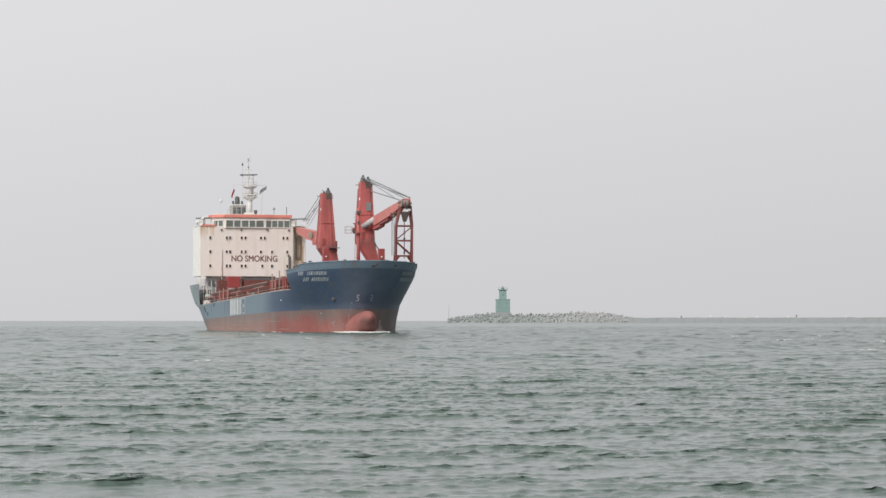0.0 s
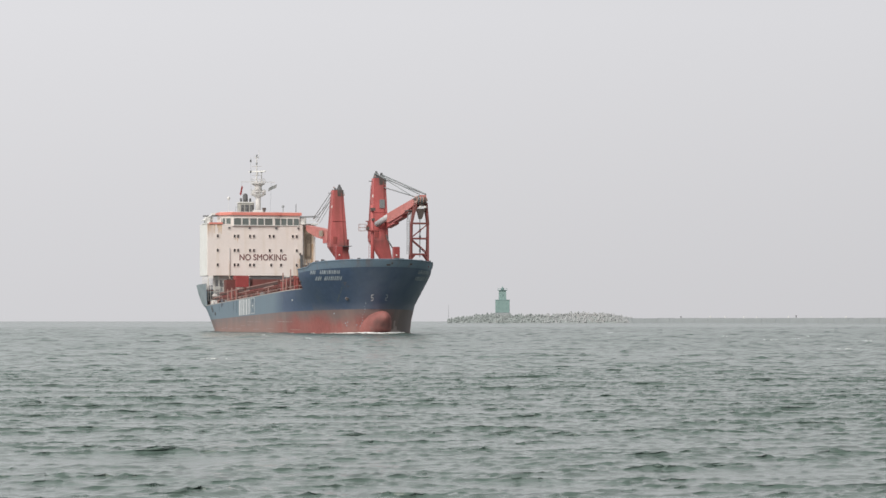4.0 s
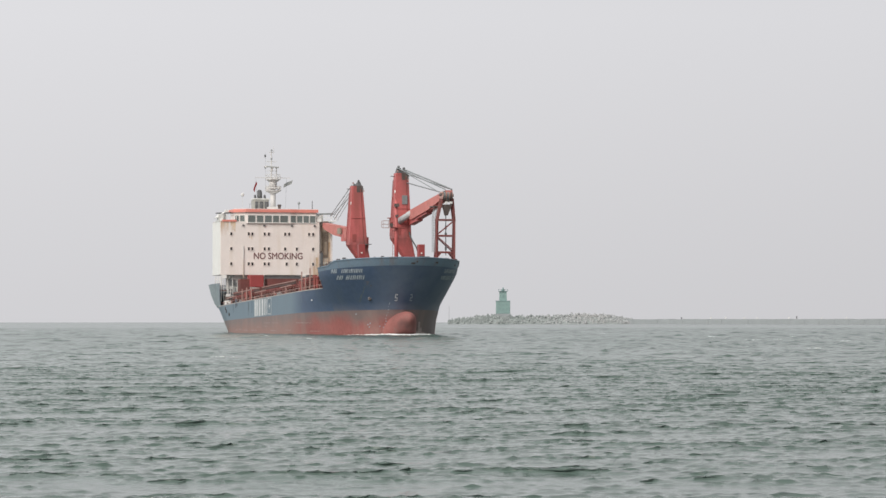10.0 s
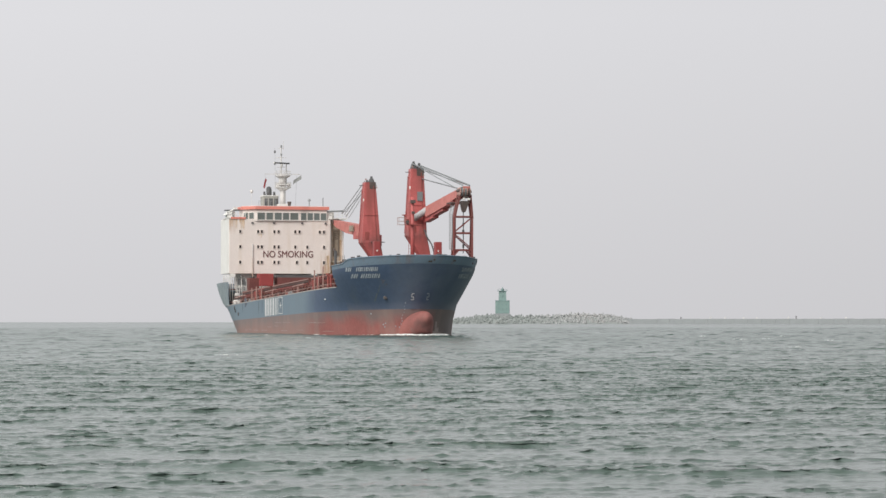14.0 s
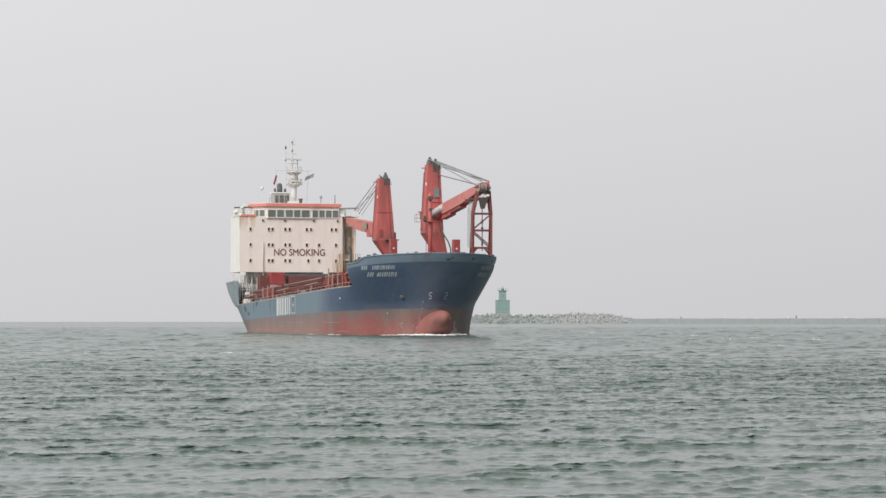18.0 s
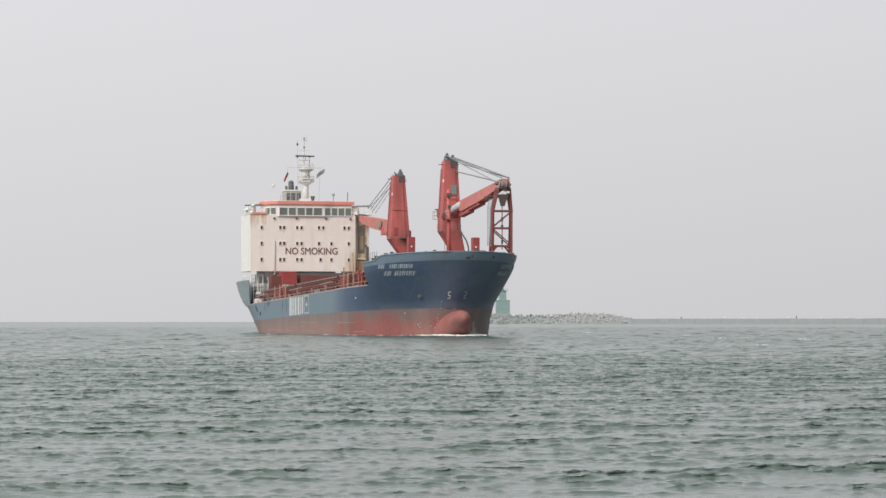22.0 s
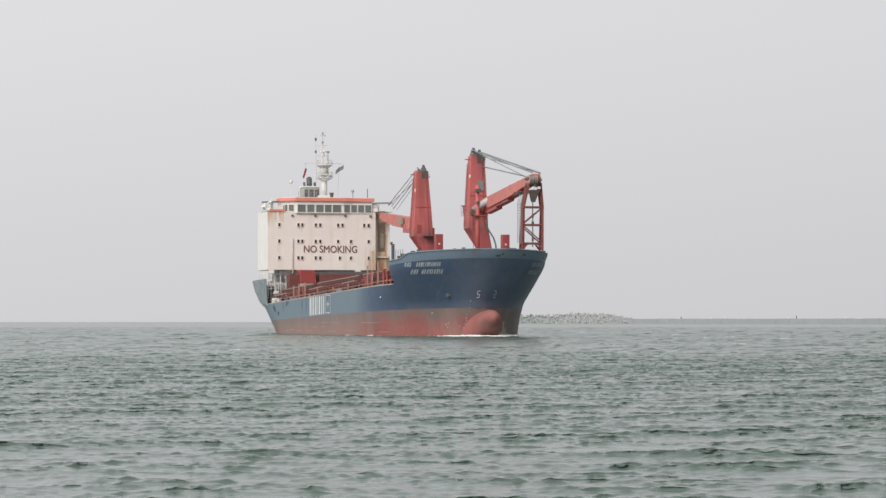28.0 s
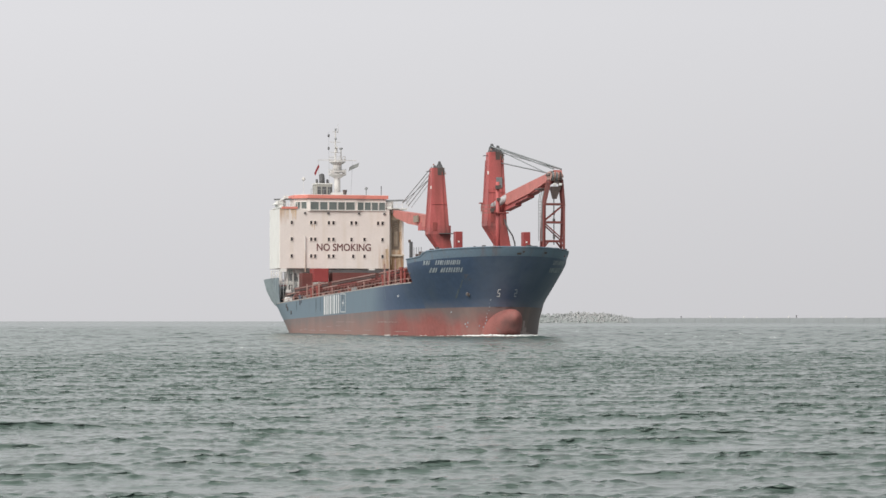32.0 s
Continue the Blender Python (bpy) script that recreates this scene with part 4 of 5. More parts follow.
    part("radome", made(ball, (23, -6.2, 26.65), 0.32, 1, 1.15), MAST_GREY, dome, "small white aerial dome", True)
    dish = part("dish_mount", made(tube, (24, 4.7, 23.8), (24, 4.7, 24.9), 0.09, 6), GREY, ship)
    part("searchlight", made(ball, (24, 4.7, 25.1), 0.28), GREY, dish, "small grey searchlight", True)
    part("aerial_post", made(tube, (25, 7.15, 23.8), (25, 7.15, 25.5), 0.07, 6), DARK, ship)
    part("compass_binnacle", made(tube, (25.8, 0.9 - 0.4, 23.8), (25.8, 0.5, 24.7), 0.22, 10, 0.42), GRIME, ship)
    moving = (scan, red_flag, grey_flag)
    part("roof_locker", B(22, 23.2, -9.6, -8.9, 23.2, 23.7), WHITE, ship)
    return moving


scanner, red_flag, grey_flag = build_roof_gear()


# ---- hatches, posts and rails along the main deck ----
def build_deck():
    for a, b in ((31, 58), (60.5, 91), (93, 116)):
        bm = bmesh.new()
        za, zb = deck_z(a) - 1, deck_z(b) - 1
        hexa(bm, [(a, -9.2, za), (b, -9.2, zb), (b, 6.6, zb), (a, 6.6, za), (a, -9.2, za + 2.6), (b, -9.2, zb + 2.6), (b, 6.6, zb + 2.6), (a, 6.6, za + 2.6)])
        hatch = part("hatch_coaming", bm, DECK_RED, ship, "rusty red hatch coaming")
        n = 5
        for k in range(n):
            p, q = a + (b - a) * k / n + 0.12, a + (b - a) * (k + 1) / n - 0.12
            zp = deck_z(p) + 1.62
            zq = deck_z(q) + 1.62
            bm = bmesh.new()
            hexa(bm, [(p, -9.4, zp), (q, -9.4, zq), (q, 6.8, zq), (p, 6.8, zp), (p, -9.4, zp + 0.85), (q, -9.4, zq + 0.85), (q, 6.8, zq + 0.85), (p, 6.8, zp + 0.85)])
            part("hatch_cover", bm, HATCH_RED, hatch, "dark red steel hatch cover")
        m = int((b - a) / 2.2)
        for k in range(m + 1):
            x = a + (b - a) * k / m
            z = deck_z(x) - 1
            part("coaming_stay", made(hexa, [(x - 0.06, -9.75, z), (x + 0.06, -9.75, z), (x + 0.06, -9.2, z), (x - 0.06, -9.2, z), (x - 0.06, -9.32, z + 2.5), (x + 0.06, -9.32, z + 2.5), (x + 0.06, -9.2, z + 2.5), (x - 0.06, -9.2, z + 2.5)]), HATCH_RED, hatch)
        bm = bmesh.new()
        bar(bm, (a, -9.6, deck_z(a) + 1.55), (b, -9.6, deck_z(b) + 1.55), 0.14)
        part("coaming_rail", bm, LATTICE_RED, hatch, "faded red coaming rail")
        for dz, mat in ((0.1, GRIME), (0.75, PINK), (1.95, GRIME), (2.3, PINK)):
            part("coaming_stiffener", made(bar, (a + 0.3, -9.48, deck_z(a) + dz), (b - 0.3, -9.48, deck_z(b) + dz), 0.13), mat, hatch)
    for x0, x1, y0, y1, z0, z1, mat in ((28.4, 29.6, -10.7, -9.9, 4.0, 6.1, WHITE), (30.2, 31.6, -10.5, -9.6, 4.1, 5.7, GREY), (27.2, 28.0, -10.2, -9.3, 4.0, 7.4, MAST_GREY), (32.4, 33.4, -10.6, -10.0, 4.2, 6.0, MAST_GREY), (34.2, 36.0, -10.4, -9.5, 4.2, 5.5, GRIME)):
        part("mooring_machine", B(x0, x1, y0, y1, z0, z1, bevel=0.12), mat, ship, "pale weathered mooring machine")
    # vent posts and lashing frames at the starboard rail
    for s, hgt in ((49.5, 2.6), (54.2, 2.7), (99.5, 2.6), (103, 2.9), (110.5, 3.2), (112.6, 2.9)):
        z = deck_z(s) - 1
        post = part("vent_post", made(tube, (s, -10.4, z), (s, -10.4, z + hgt), 0.2, 8), LATTICE_RED, ship, "red vent post by the rail")
        part("vent_head", made(tube, (s, -10.4, z + hgt - 0.1), (s, -10.4, z + hgt + 0.22), 0.34, 8), LATTICE_RED, post)
    for s0, s1 in ((47.4, 56.6), (101.6, 108.2)):
        part("post_brace", made(bar, (s0, -10.4, deck_z(s0) + 1.6), (s1, -10.4, deck_z(s1) + 1.9), 0.16), LATTICE_RED, ship)
    part("side_ladder", made(bar, (100, -10.3, deck_z(100) - 0.6), (105, -10.3, deck_z(105) + 2.2), 0.12), LATTICE_RED, ship)
    bm = bmesh.new()
    for k in range(24):
        s = 26 + 91 * k / 23
        tube(bm, (s, -11.0, deck_z(s)), (s, -11.0, deck_z(s) + 0.6), 0.04, 5)
    for k in range(12):
        a, b = 26 + 91 * k / 12, 26 + 91 * (k + 1) / 12
        bar(bm, (a, -11.0, deck_z(a) + 0.6), (b, -11.0, deck_z(b) + 0.6), 0.06)
    part("side_rail", bm, PINK, ship)
    rng = random.Random(14)
    for s, hgt in ((36.5, 1.9), (41.3, 2.2), (47.4, 3.5), (51.8, 3.6), (56.6, 3.6), (66.5, 2.2), (78.0, 2.0), (88.5, 2.2), (101.6, 4.3), (104.6, 3.4), (108.2, 4.6)):
        z = deck_z(s) - 1
        post = part("lashing_post", made(bar, (s, -10.7, z), (s, -10.7, z + hgt), 0.18), PINK, ship, "faded pinkish lashing post by the rail")
        part("post_foot", made(hexa, [(s - 0.2, -10.9, z), (s + 0.2, -10.9, z), (s + 0.2, -9.9, z), (s - 0.2, -9.9, z), (s - 0.1, -10.75, z + 1.4), (s + 0.1, -10.75, z + 1.4), (s + 0.1, -10.6, z + 1.4), (s - 0.1, -10.6, z + 1.4)]), PINK, post)
    for s0, s1 in ((31.5, 41), (60, 70), (84, 93)):
        part("lashing_rail", made(bar, (s0, -10.7, deck_z(s0) + 1.35), (s1, -10.7, deck_z(s1) + 1.45), 0.16), PINK, ship)
    for k in range(26):
        s = rng.uniform(32, 102)
        w, hh = rng.uniform(0.2, 0.7), rng.uniform(0.3, 1.0)
        part("deck_fitting", B(s, s + w * 2, -10.3, -10.3 + w, deck_z(s) - 1, deck_z(s) - 0.1 + hh, bevel=0.04), (GRIME, PINK, LATTICE_RED, GREY)[k % 4], ship)
    # gear before the house: bright red locker, grey machinery; dark strip put in for the shadow slot
    part("red_locker", B(28.2, 31.5, -6.2, -3.6, 8.7, 11.0, bevel=0.06), BRIGHT_RED, ship, "bright red deck locker before the house")
    part("shadow_slot_strip", B(27.3, 31, -2.8, 6.8, 10.3, 10.75), DARK, ship)
    part("deck_store", B(28, 31.2, -2.8, 6.6, 5.5, 10.3, bevel=0.05), HATCH_RED, ship, "dark red store under the bridge front")
    part("deck_store", B(28, 30.5, -8.0, -6.1, 5.5, 10.2, bevel=0.05), HATCH_RED, ship)
    for x, y, z in ((26, -9.3, 6.4), (29, -9.6, 5.6), (32, -9.4, 5.2)):
        w = part("mooring_winch", made(tube, (x, y - 0.6, z), (x, y + 0.6, z), 0.6, 12), GREY, ship, "grey mooring winch drum")
        part("winch_bed", B(x - 0.8, x + 0.8, y - 0.8, y + 0.8, z - 1.4, z - 0.4), DECK_RED, w)
    for x, y in ((25.8, -10.8), (25.8, -9.6), (25.8, -8.6)):
        part("gallery_post", made(tube, (x, y, 6), (x, y, 11), 0.12, 6), WHITE, ship)
    rng = random.Random(33)
    for k in range(14):
        x, y, z = rng.uniform(26.5, 33), rng.uniform(-10.6, -7.8), rng.uniform(4.4, 6.6)
        w, hh = rng.uniform(0.15, 0.55), rng.uniform(0.4, 1.5)
        part("mooring_gear", B(x - w, x + w, y - w, y + w, deck_z(x) - 1, z + hh, bevel=0.05), (GREY, WHITE, GRIME, PINK)[k % 4], ship)
    for y, dz, w, mat in ((-9.95, 0.25, 0.16, PINK), (-10.05, 0.75, 0.12, GRIME), (-9.9, 1.15, 0.14, DECK_RED), (-10.15, -0.2, 0.2, GRIME)):
        bm = bmesh.new()
        for k in range(8):
            a, c = 33 + 9.6 * k, 33 + 9.6 * (k + 0.93)
            bar(bm, (a, y, deck_z(a) + dz), (c, y, deck_z(c) + dz + 0.1), w)
        part("deck_pipe", bm, mat, ship)
    # forecastle: windlass, bollards, boxes, break post
    for x, y, h in ((122, -6.2, 1.25), (124.5, -3.4, 1.35), (121.5, -8.0, 1.5), (126.5, 0.4, 1.3), (125.5, -5.0, 1.4)):
        part("bollard", made(tube, (x, y, 10.6), (x, y, 10.75 + h), 0.28, 8), DARK, ship)
    for x, y in ((121.0, -1.5), (122.5, 2.0)):
        w = part("windlass", made(tube, (x, y - 0.9, 11.5), (x, y + 0.9, 11.5), 0.55, 12), DARK, ship, "dark anchor windlass drum")
        part("windlass_bed", B(x - 0.7, x + 0.7, y - 1.1, y + 1.1, 10.5, 11.2), DECK_RED, w)
    part("break_post", B(FC + 0.1, FC + 0.55, -10.85, -10.45, 8.5, 13.1, bevel=0.05), DARK, ship, "dark post at the forecastle break")
    part("break_lamp", B(FC + 0.1, FC + 0.5, -11.0, -10.7, 13.0, 13.4, bevel=0.05), GRIME, ship)
    for x, y, w, z in ((117.5, -10.2, 0.3, 10.9), (118.2, -10.0, 0.25, 11.4), (119.0, -9.7, 0.4, 11.0), (119.8, -9.9, 0.25, 11.7), (118.6, -9.0, 0.35, 11.3)):
        part("mooring_bitt", B(x - w, x + w, y - w, y + w, 9.0, z, bevel=0.06), GRIME, ship)
    part("fairlead", B(130.3, 131.2, 0.4, 1.6, 11.4, 12.1), DARK, ship)
    for k in range(4):
        x = FC + 0.6 + k * 0.9
        part("rail_post", made(tube, (x, -10.3 + k * 0.12, 11), (x, -10.3 + k * 0.12, 12.3), 0.05, 5), GREY, ship)


build_deck()


# ---- cranes ----
def build_crane(x0, foot, flare, head, lifts, label):
    """A crane column on its pedestal. foot, flare, head: (z, inboard y, outboard y); x0 is its aft face."""
    x1 = x0 + 3.2
    ped = (foot[1] + foot[2]) / 2
    bm = bmesh.new()
    lev = [foot, flare, ((flare[0] * 2 + head[0]) / 3, *[(2 * a + b) / 3 for a, b in zip(flare[1:], head[1:])]), head]
    dx = (0.5, 0.0, 0.15, 0.6)
    rings = [[bm.verts.new(p) for p in ((x0 + d, a, z), (x1 - d, a, z), (x1 - d, b, z), (x0 + d, b, z))] for (z, a, b), d in zip(lev, dx)]
    for lo, hi in zip(rings, rings[1:]):
        for i in range(4):
            j = (i + 1) % 4
            bm.faces.new((lo[i], lo[j], hi[j], hi[i]))
    bm.faces.new(rings[0][::-1])
    bm.faces.new(rings[-1])
    bmesh.ops.bevel(bm, geom=[e for e in bm.edges if abs(e.verts[0].co.z - e.verts[1].co.z) > 1], offset=0.10, segments=2, affect="EDGES")
    # Grime at head and flare; the last zone darkens towards the outboard side.
    soot = blotched(CRANE_RED, "darkened_crane_red", (0.15, 0.075, 0.07), (1.2, 1.2, 0.12), ((0.85, (2, head[0] - 4.5, head[0] - 0.5), (1, head[1], head[2])), (0.75, (2, flare[0] + 1.6, flare[0] + 0.2), (2, flare[0] - 1.6, flare[0] - 0.2)), (0.25, (1, head[1] + 0.8, head[2]))), 0.3, 0.62)
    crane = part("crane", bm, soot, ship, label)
    part("pedestal", made(tube, ((x0 + x1) / 2, ped, 5.0), ((x0 + x1) / 2, ped, foot[0]), 1.35, 20, 1.25), CRANE_RED, crane, "", True)
    part("slew_ring", made(tube, ((x0 + x1) / 2, ped, foot[0] - 0.25), ((x0 + x1) / 2, ped, foot[0] + 0.05), 1.5, 20), LATTICE_RED, crane)
    z, a, b = head
    for y, lift, r in ((a + 0.62, lifts[0], 0.42), (b - 0.55, lifts[1], 0.46)):
        bm = bmesh.new()
        tube(bm, (x0 + 1.6, y - 0.14, z + lift), (x0 + 1.6, y + 0.14, z + lift), r, 16)
        hexa(bm, [(x0 + 0.7, y - 0.5, z - 0.3), (x1 - 0.7, y - 0.5, z - 0.3), (x1 - 0.7, y + 0.5, z - 0.3), (x0 + 0.7, y + 0.5, z - 0.3),
                  (x0 + 1.2, y - 0.28, z + lift), (x1 - 1.2, y - 0.28, z + lift), (x1 - 1.2, y + 0.28, z + lift), (x0 + 1.2, y + 0.28, z + lift)])
        part("sheave", bm, DARK, crane, "dark grey sheave block on the crane top")
    part("head_plate", B(x0 + 0.5, x1 - 0.5, (a + b) / 2 - 0.15, b + 0.03, z - 1.2, z + 0.04, bevel=0.05), GRIME, crane, "grimy dark plate round the column head")
    part("head_arm", made(bar, (x0 + 1.6, a - 0.75, z - 0.55), (x0 + 1.6, b + 0.45, z - 0.5), 0.12), DARK, crane)
    # ladder up the inboard side, a conduit and an access hatch on the forward face
    run = bmesh.new()
    for x in (x0 + 0.9, x0 + 1.4):
        bar(run, (x, flare[1] - 0.2, flare[0] + 0.4), (x, head[1] - 0.2, head[0] - 1.2), 0.06)
    for k in range(18):
        f = (k + 0.5) / 18
        zz, yy = flare[0] + 0.4 + (head[0] - 1.6 - flare[0]) * f, flare[1] - 0.2 + (head[1] - flare[1]) * f
        bar(run, (x0 + 0.9, yy, zz), (x0 + 1.4, yy, zz), 0.05)
    part("column_ladder", run, LATTICE_RED, crane)
    part("conduit", made(tube, (x1 + 0.05, (flare[1] + flare[2]) / 2 + 0.9, flare[0] + 0.2), (x1 - 0.5, (head[1] + head[2]) / 2 + 0.6, head[0] - 0.6), 0.07, 6), LATTICE_RED, crane)
    part("access_hatch", B(x1 - 0.12, x1 + 0.05, flare[1] + 0.5, flare[1] + 1.2, flare[0] + 0.5, flare[0] + 1.9, bevel=0.04), LATTICE_RED, crane)
    part("side_lamp", B(x1 - 0.9, x1 - 0.5, head[1] - 0.28, head[1] - 0.02, head[0] - 3.4, head[0] - 2.9, bevel=0.04), WHITE, crane, "small white floodlight on the column")
    # a weld seam and lamps on the column
    f = 0.45
    zz = flare[0] + (head[0] - flare[0]) * f
    ya, yb = flare[1] + (head[1] - flare[1]) * f, flare[2] + (head[2] - flare[2]) * f
    part("column_seam", B(x0 + 0.2, x1 - 0.12, ya - 0.01, yb + 0.01, zz, zz + 0.04), CRANE_RED, crane)
    for k, y in enumerate((ya + 0.35, yb - 0.4)):
        part("column_lamp", B(x1 - 0.1, x1 + 0.12, y - 0.1, y + 0.1, zz + 6.2 - 1.4 * k, zz + 6.45 - 1.4 * k), PINK, crane)
    return crane


crane_fore = build_crane(93.4, (12.9, 8.2, 10.0), (16.2, 6.15, 9.2), (27.2, 6.7, 8.8), (0.85, 0.55), "faded red deck crane, its jib resting forward")
crane_aft = build_crane(59.6, (13.0, 8.2, 10.1), (16.0, 6.1, 9.4), (26.65, 6.7, 8.65), (0.05, 0.66), "faded red deck crane, its jib lowered aft")


def girder(p, q, hgt, wid, droop=0.6):
    """A box girder from p to q, deeper at the root."""
    p, q = Vector(p), Vector(q)
    d = (q - p).normalized()
    side = d.cross(Vector((0, 0, 1))).normalized()
    up = side.cross(d)
    bm = bmesh.new()
    rings = []
    for f, hh, ww in ((0.0, hgt * 0.6, wid), (0.12, hgt, wid), (0.55, hgt * 0.95, wid * 0.95), (0.92, hgt * 0.62, wid * 0.8), (1.0, hgt * 0.4, wid * 0.75)):
        c = p + (q - p) * f
        rings.append([bm.verts.new(c + side * a * ww / 2 + up * b) for a, b in ((-1, -hh), (1, -hh), (1, 0.0), (-1, 0.0))])
    for lo, hi in zip(rings, rings[1:]):
        for i in range(4):
            j = (i + 1) % 4
            bm.faces.new((lo[i], lo[j], hi[j], hi[i]))
    bm.faces.new(rings[0][::-1])
    bm.faces.new(rings[-1])
    return bm


def build_jibs():
    # fore crane: jib forward to the rest tower
    root, tip = (96.4, 9.1, 20.6), (126.7, 7.78, 22.85)
    jib = part("jib", girder(root, tip, 1.7, 1.5), LIT_JIB_RED, crane_fore, "faded red jib, paled further for its lit top")
    low = bmesh.new()
    for f0, f1, dz in ((0.02, 0.25, 2.3), (0.25, 0.5, 2.0), (0.5, 0.75, 1.7)):
        p, q = Vector(root).lerp(Vector(tip), f0), Vector(root).lerp(Vector(tip), f1)
        hexa(low, [p + Vector((0, -0.5, -dz)), q + Vector((0, -0.5, -dz)), q + Vector((0, 0.5, -dz)), p + Vector((0, 0.5, -dz)),
                   p + Vector((0, -0.5, -1.1)), q + Vector((0, -0.5, -1.1)), q + Vector((0, 0.5, -1.1)), p + Vector((0, 0.5, -1.1))])
    part("jib_underframe", low, CRANE_RED, crane_fore)
    part("luffing_cylinder", made(tube, (96.9, 6.95, 19.0), (99.6, 8.9, 20.6), 0.55, 14), CYLINDER, crane_fore, "worn grey-white cylinder at the jib root", True)
    head = part("jib_head", B(124.6, 126.3, 6.75, 8.4, 21.4, 22.7, bevel=0.2), HEAD_RED, crane_fore, "worn pinkish jib head with sheaves")
    for y0, y1, r, mat in ((6.72, 6.84, 0.62, HEAD_RED), (6.95, 7.1, 0.7, GREY), (7.2, 7.35, 0.66, HEAD_RED), (7.5, 7.66, 0.7, GREY), (7.76, 7.9, 0.64, HEAD_RED), (8.02, 8.18, 0.7, GRIME), (8.26, 8.38, 0.6, HEAD_RED)):
        part("cheek_plate" if mat is HEAD_RED else "head_sheave", made(tube, (126.4, y0, 22.0), (126.4, y1, 22.0), r, 18), mat, head)
    hood, arc = bmesh.new(), [(7.56 - 0.98 * math.cos(g), 21.85 + 0.92 * math.sin(g)) for g in (math.pi * k / 12 for k in range(1, 13))]
    for (ya, za), (yb, zb) in zip(arc, arc[1:]):
        bar(hood, (125.7, ya, za), (125.7, yb, zb), 1.9, 0.13)
    part("head_hood", hood, GRIME, head, "dark curved guard over the sheaves")
    part("head_bracket", B(126.2, 126.6, 7.3, 8.0, 21.0, 21.5, bevel=0.05), GRIME, head)
    for y in (7.15, 7.95):
        part("work_lamp", B(126.5, 126.75, y, y + 0.42, 20.7, 21.05, bevel=0.04), WHITE, crane_fore, "white floodlight under the jib head")
    part("rest_platform", B(121.5, 124.4, 5.95, 8.4, 20.3, 20.5), GRIME, crane_fore, "dark platform under the jib")
    part("hook_block", made(hexa, [(125.6, 7.3, 18.9), (126.2, 7.3, 18.9), (126.2, 7.75, 18.9), (125.6, 7.75, 18.9), (125.2, 7.0, 20.6), (126.6, 7.0, 20.6), (126.6, 8.3, 20.6), (125.2, 8.3, 20.6)]), GRIME, crane_fore, "dark hook block in the tower")
    for a, b, r in (((95.2, 7.0, 28.1), (126.6, 7.2, 23.0), 0.09), ((95.2, 7.2, 28.0), (122, 7.3, 22.8), 0.06), ((95.3, 8.3, 27.8), (126.8, 8.2, 23.0), 0.11), ((95.3, 8.4, 27.2), (126.8, 8.3, 22.9), 0.06), ((95.6, 8.5, 25.6), (122, 8.2, 22.6), 0.09)):
        part("luffing_rope", made(tube, a, b, r, 6), ROPE, crane_fore)
    for z, x0, x1, ya, yb in ((19.6, 92.8, 93.6, 5.9, 7.1),):
        part("crane_platform", B(x0, x1, ya, yb, z, z + 0.15), LATTICE_RED, crane_fore)
    part("junction_box", B(92.9, 93.6, 6.2, 6.6, 18.4, 19.6, bevel=0.05), LATTICE_RED, crane_fore)
    part("winch_window", B(96.05, 96.5, 7.6, 8.5, 21.9, 23.4), ROPE, crane_fore, "grimy grey winch cover")
    # aft crane: jib lowered aft beside the bridge
    root, tip = (60.6, 7.3, 19.0), (27.5, 9.2, 21.2)
    part("jib", girder(root, tip, 1.95, 1.5), LIT_JIB_RED, crane_aft, "faded red jib, paled further for its lit top")
    part("jib_underframe", B(52, 59.8, 6.9, 8.4, 16.9, 18.2), CRANE_RED, crane_aft)
    part("winch_cover", B(50.2, 52.8, 6.55, 6.8, 18.3, 19.35), COVER, crane_aft, "grey-green canvas cover")
    part("jib_head", made(tube, (27.5, 8.5, 21.0), (27.5, 9.7, 21.0), 0.5, 14), GRIME, crane_aft)
    for a, b, r in (((60.8, 7.0, 26.9), (33, 9.0, 22.3), 0.07), ((60.8, 7.2, 26.5), (35, 9.1, 22.0), 0.05), ((60.8, 6.9, 25.4), (38, 8.7, 21.5), 0.07), ((60.8, 7.1, 25.0), (40, 8.8, 21.2), 0.045), ((60.8, 8.0, 26.2), (30, 9.8, 22.4), 0.05)):
        part("luffing_rope", made(tube, a, b, r, 6), ROPE, crane_aft)
    part("crane_platform", B(62.7, 64, 7.6, 9.9, 16.0, 16.12), DARK, crane_aft)
    part("side_box", B(60, 62.2, 9.1, 9.75, 15.4, 17.4), CRANE_RED, crane_aft)
    # rest tower for the fore jib on the port bow
    tower = tagged(part("jib_rest", made(bar, (124.9, 6.7, 21.2), (124.9, 8.3, 21.2), 0.25), TOWER_RED, ship), "dark red lattice tower carrying the jib")
    legs = {}
    for k, (x, y, xt, yt) in enumerate(((123.2, 6.35, 124.6, 6.95), (126.0, 5.95, 126.2, 6.85), (126.0, 8.85, 126.2, 8.5), (123.2, 9.25, 124.6, 8.6))):
        legs[k] = (Vector((x, y, 10.9)), Vector((xt, yt, 21.6)))


    def at(k, z):
        lo, hi = legs[k]
        f = (z - 10.9) / 10.7
        p = lo.lerp(hi, f)
        lean = (0.06 * f / 0.66) if f < 0.66 else 0.06 + 0.94 * (f - 0.66) / 0.34
        return Vector((p.x, lo.y + (hi.y - lo.y) * lean, p.z))

    for k in range(4):
        bm = bmesh.new()
        bar(bm, at(k, 10.9), at(k, 18.0), 0.3)
        bar(bm, at(k, 17.95), at(k, 21.6), 0.3)
        part("tower_leg", bm, TOWER_RED, tower)
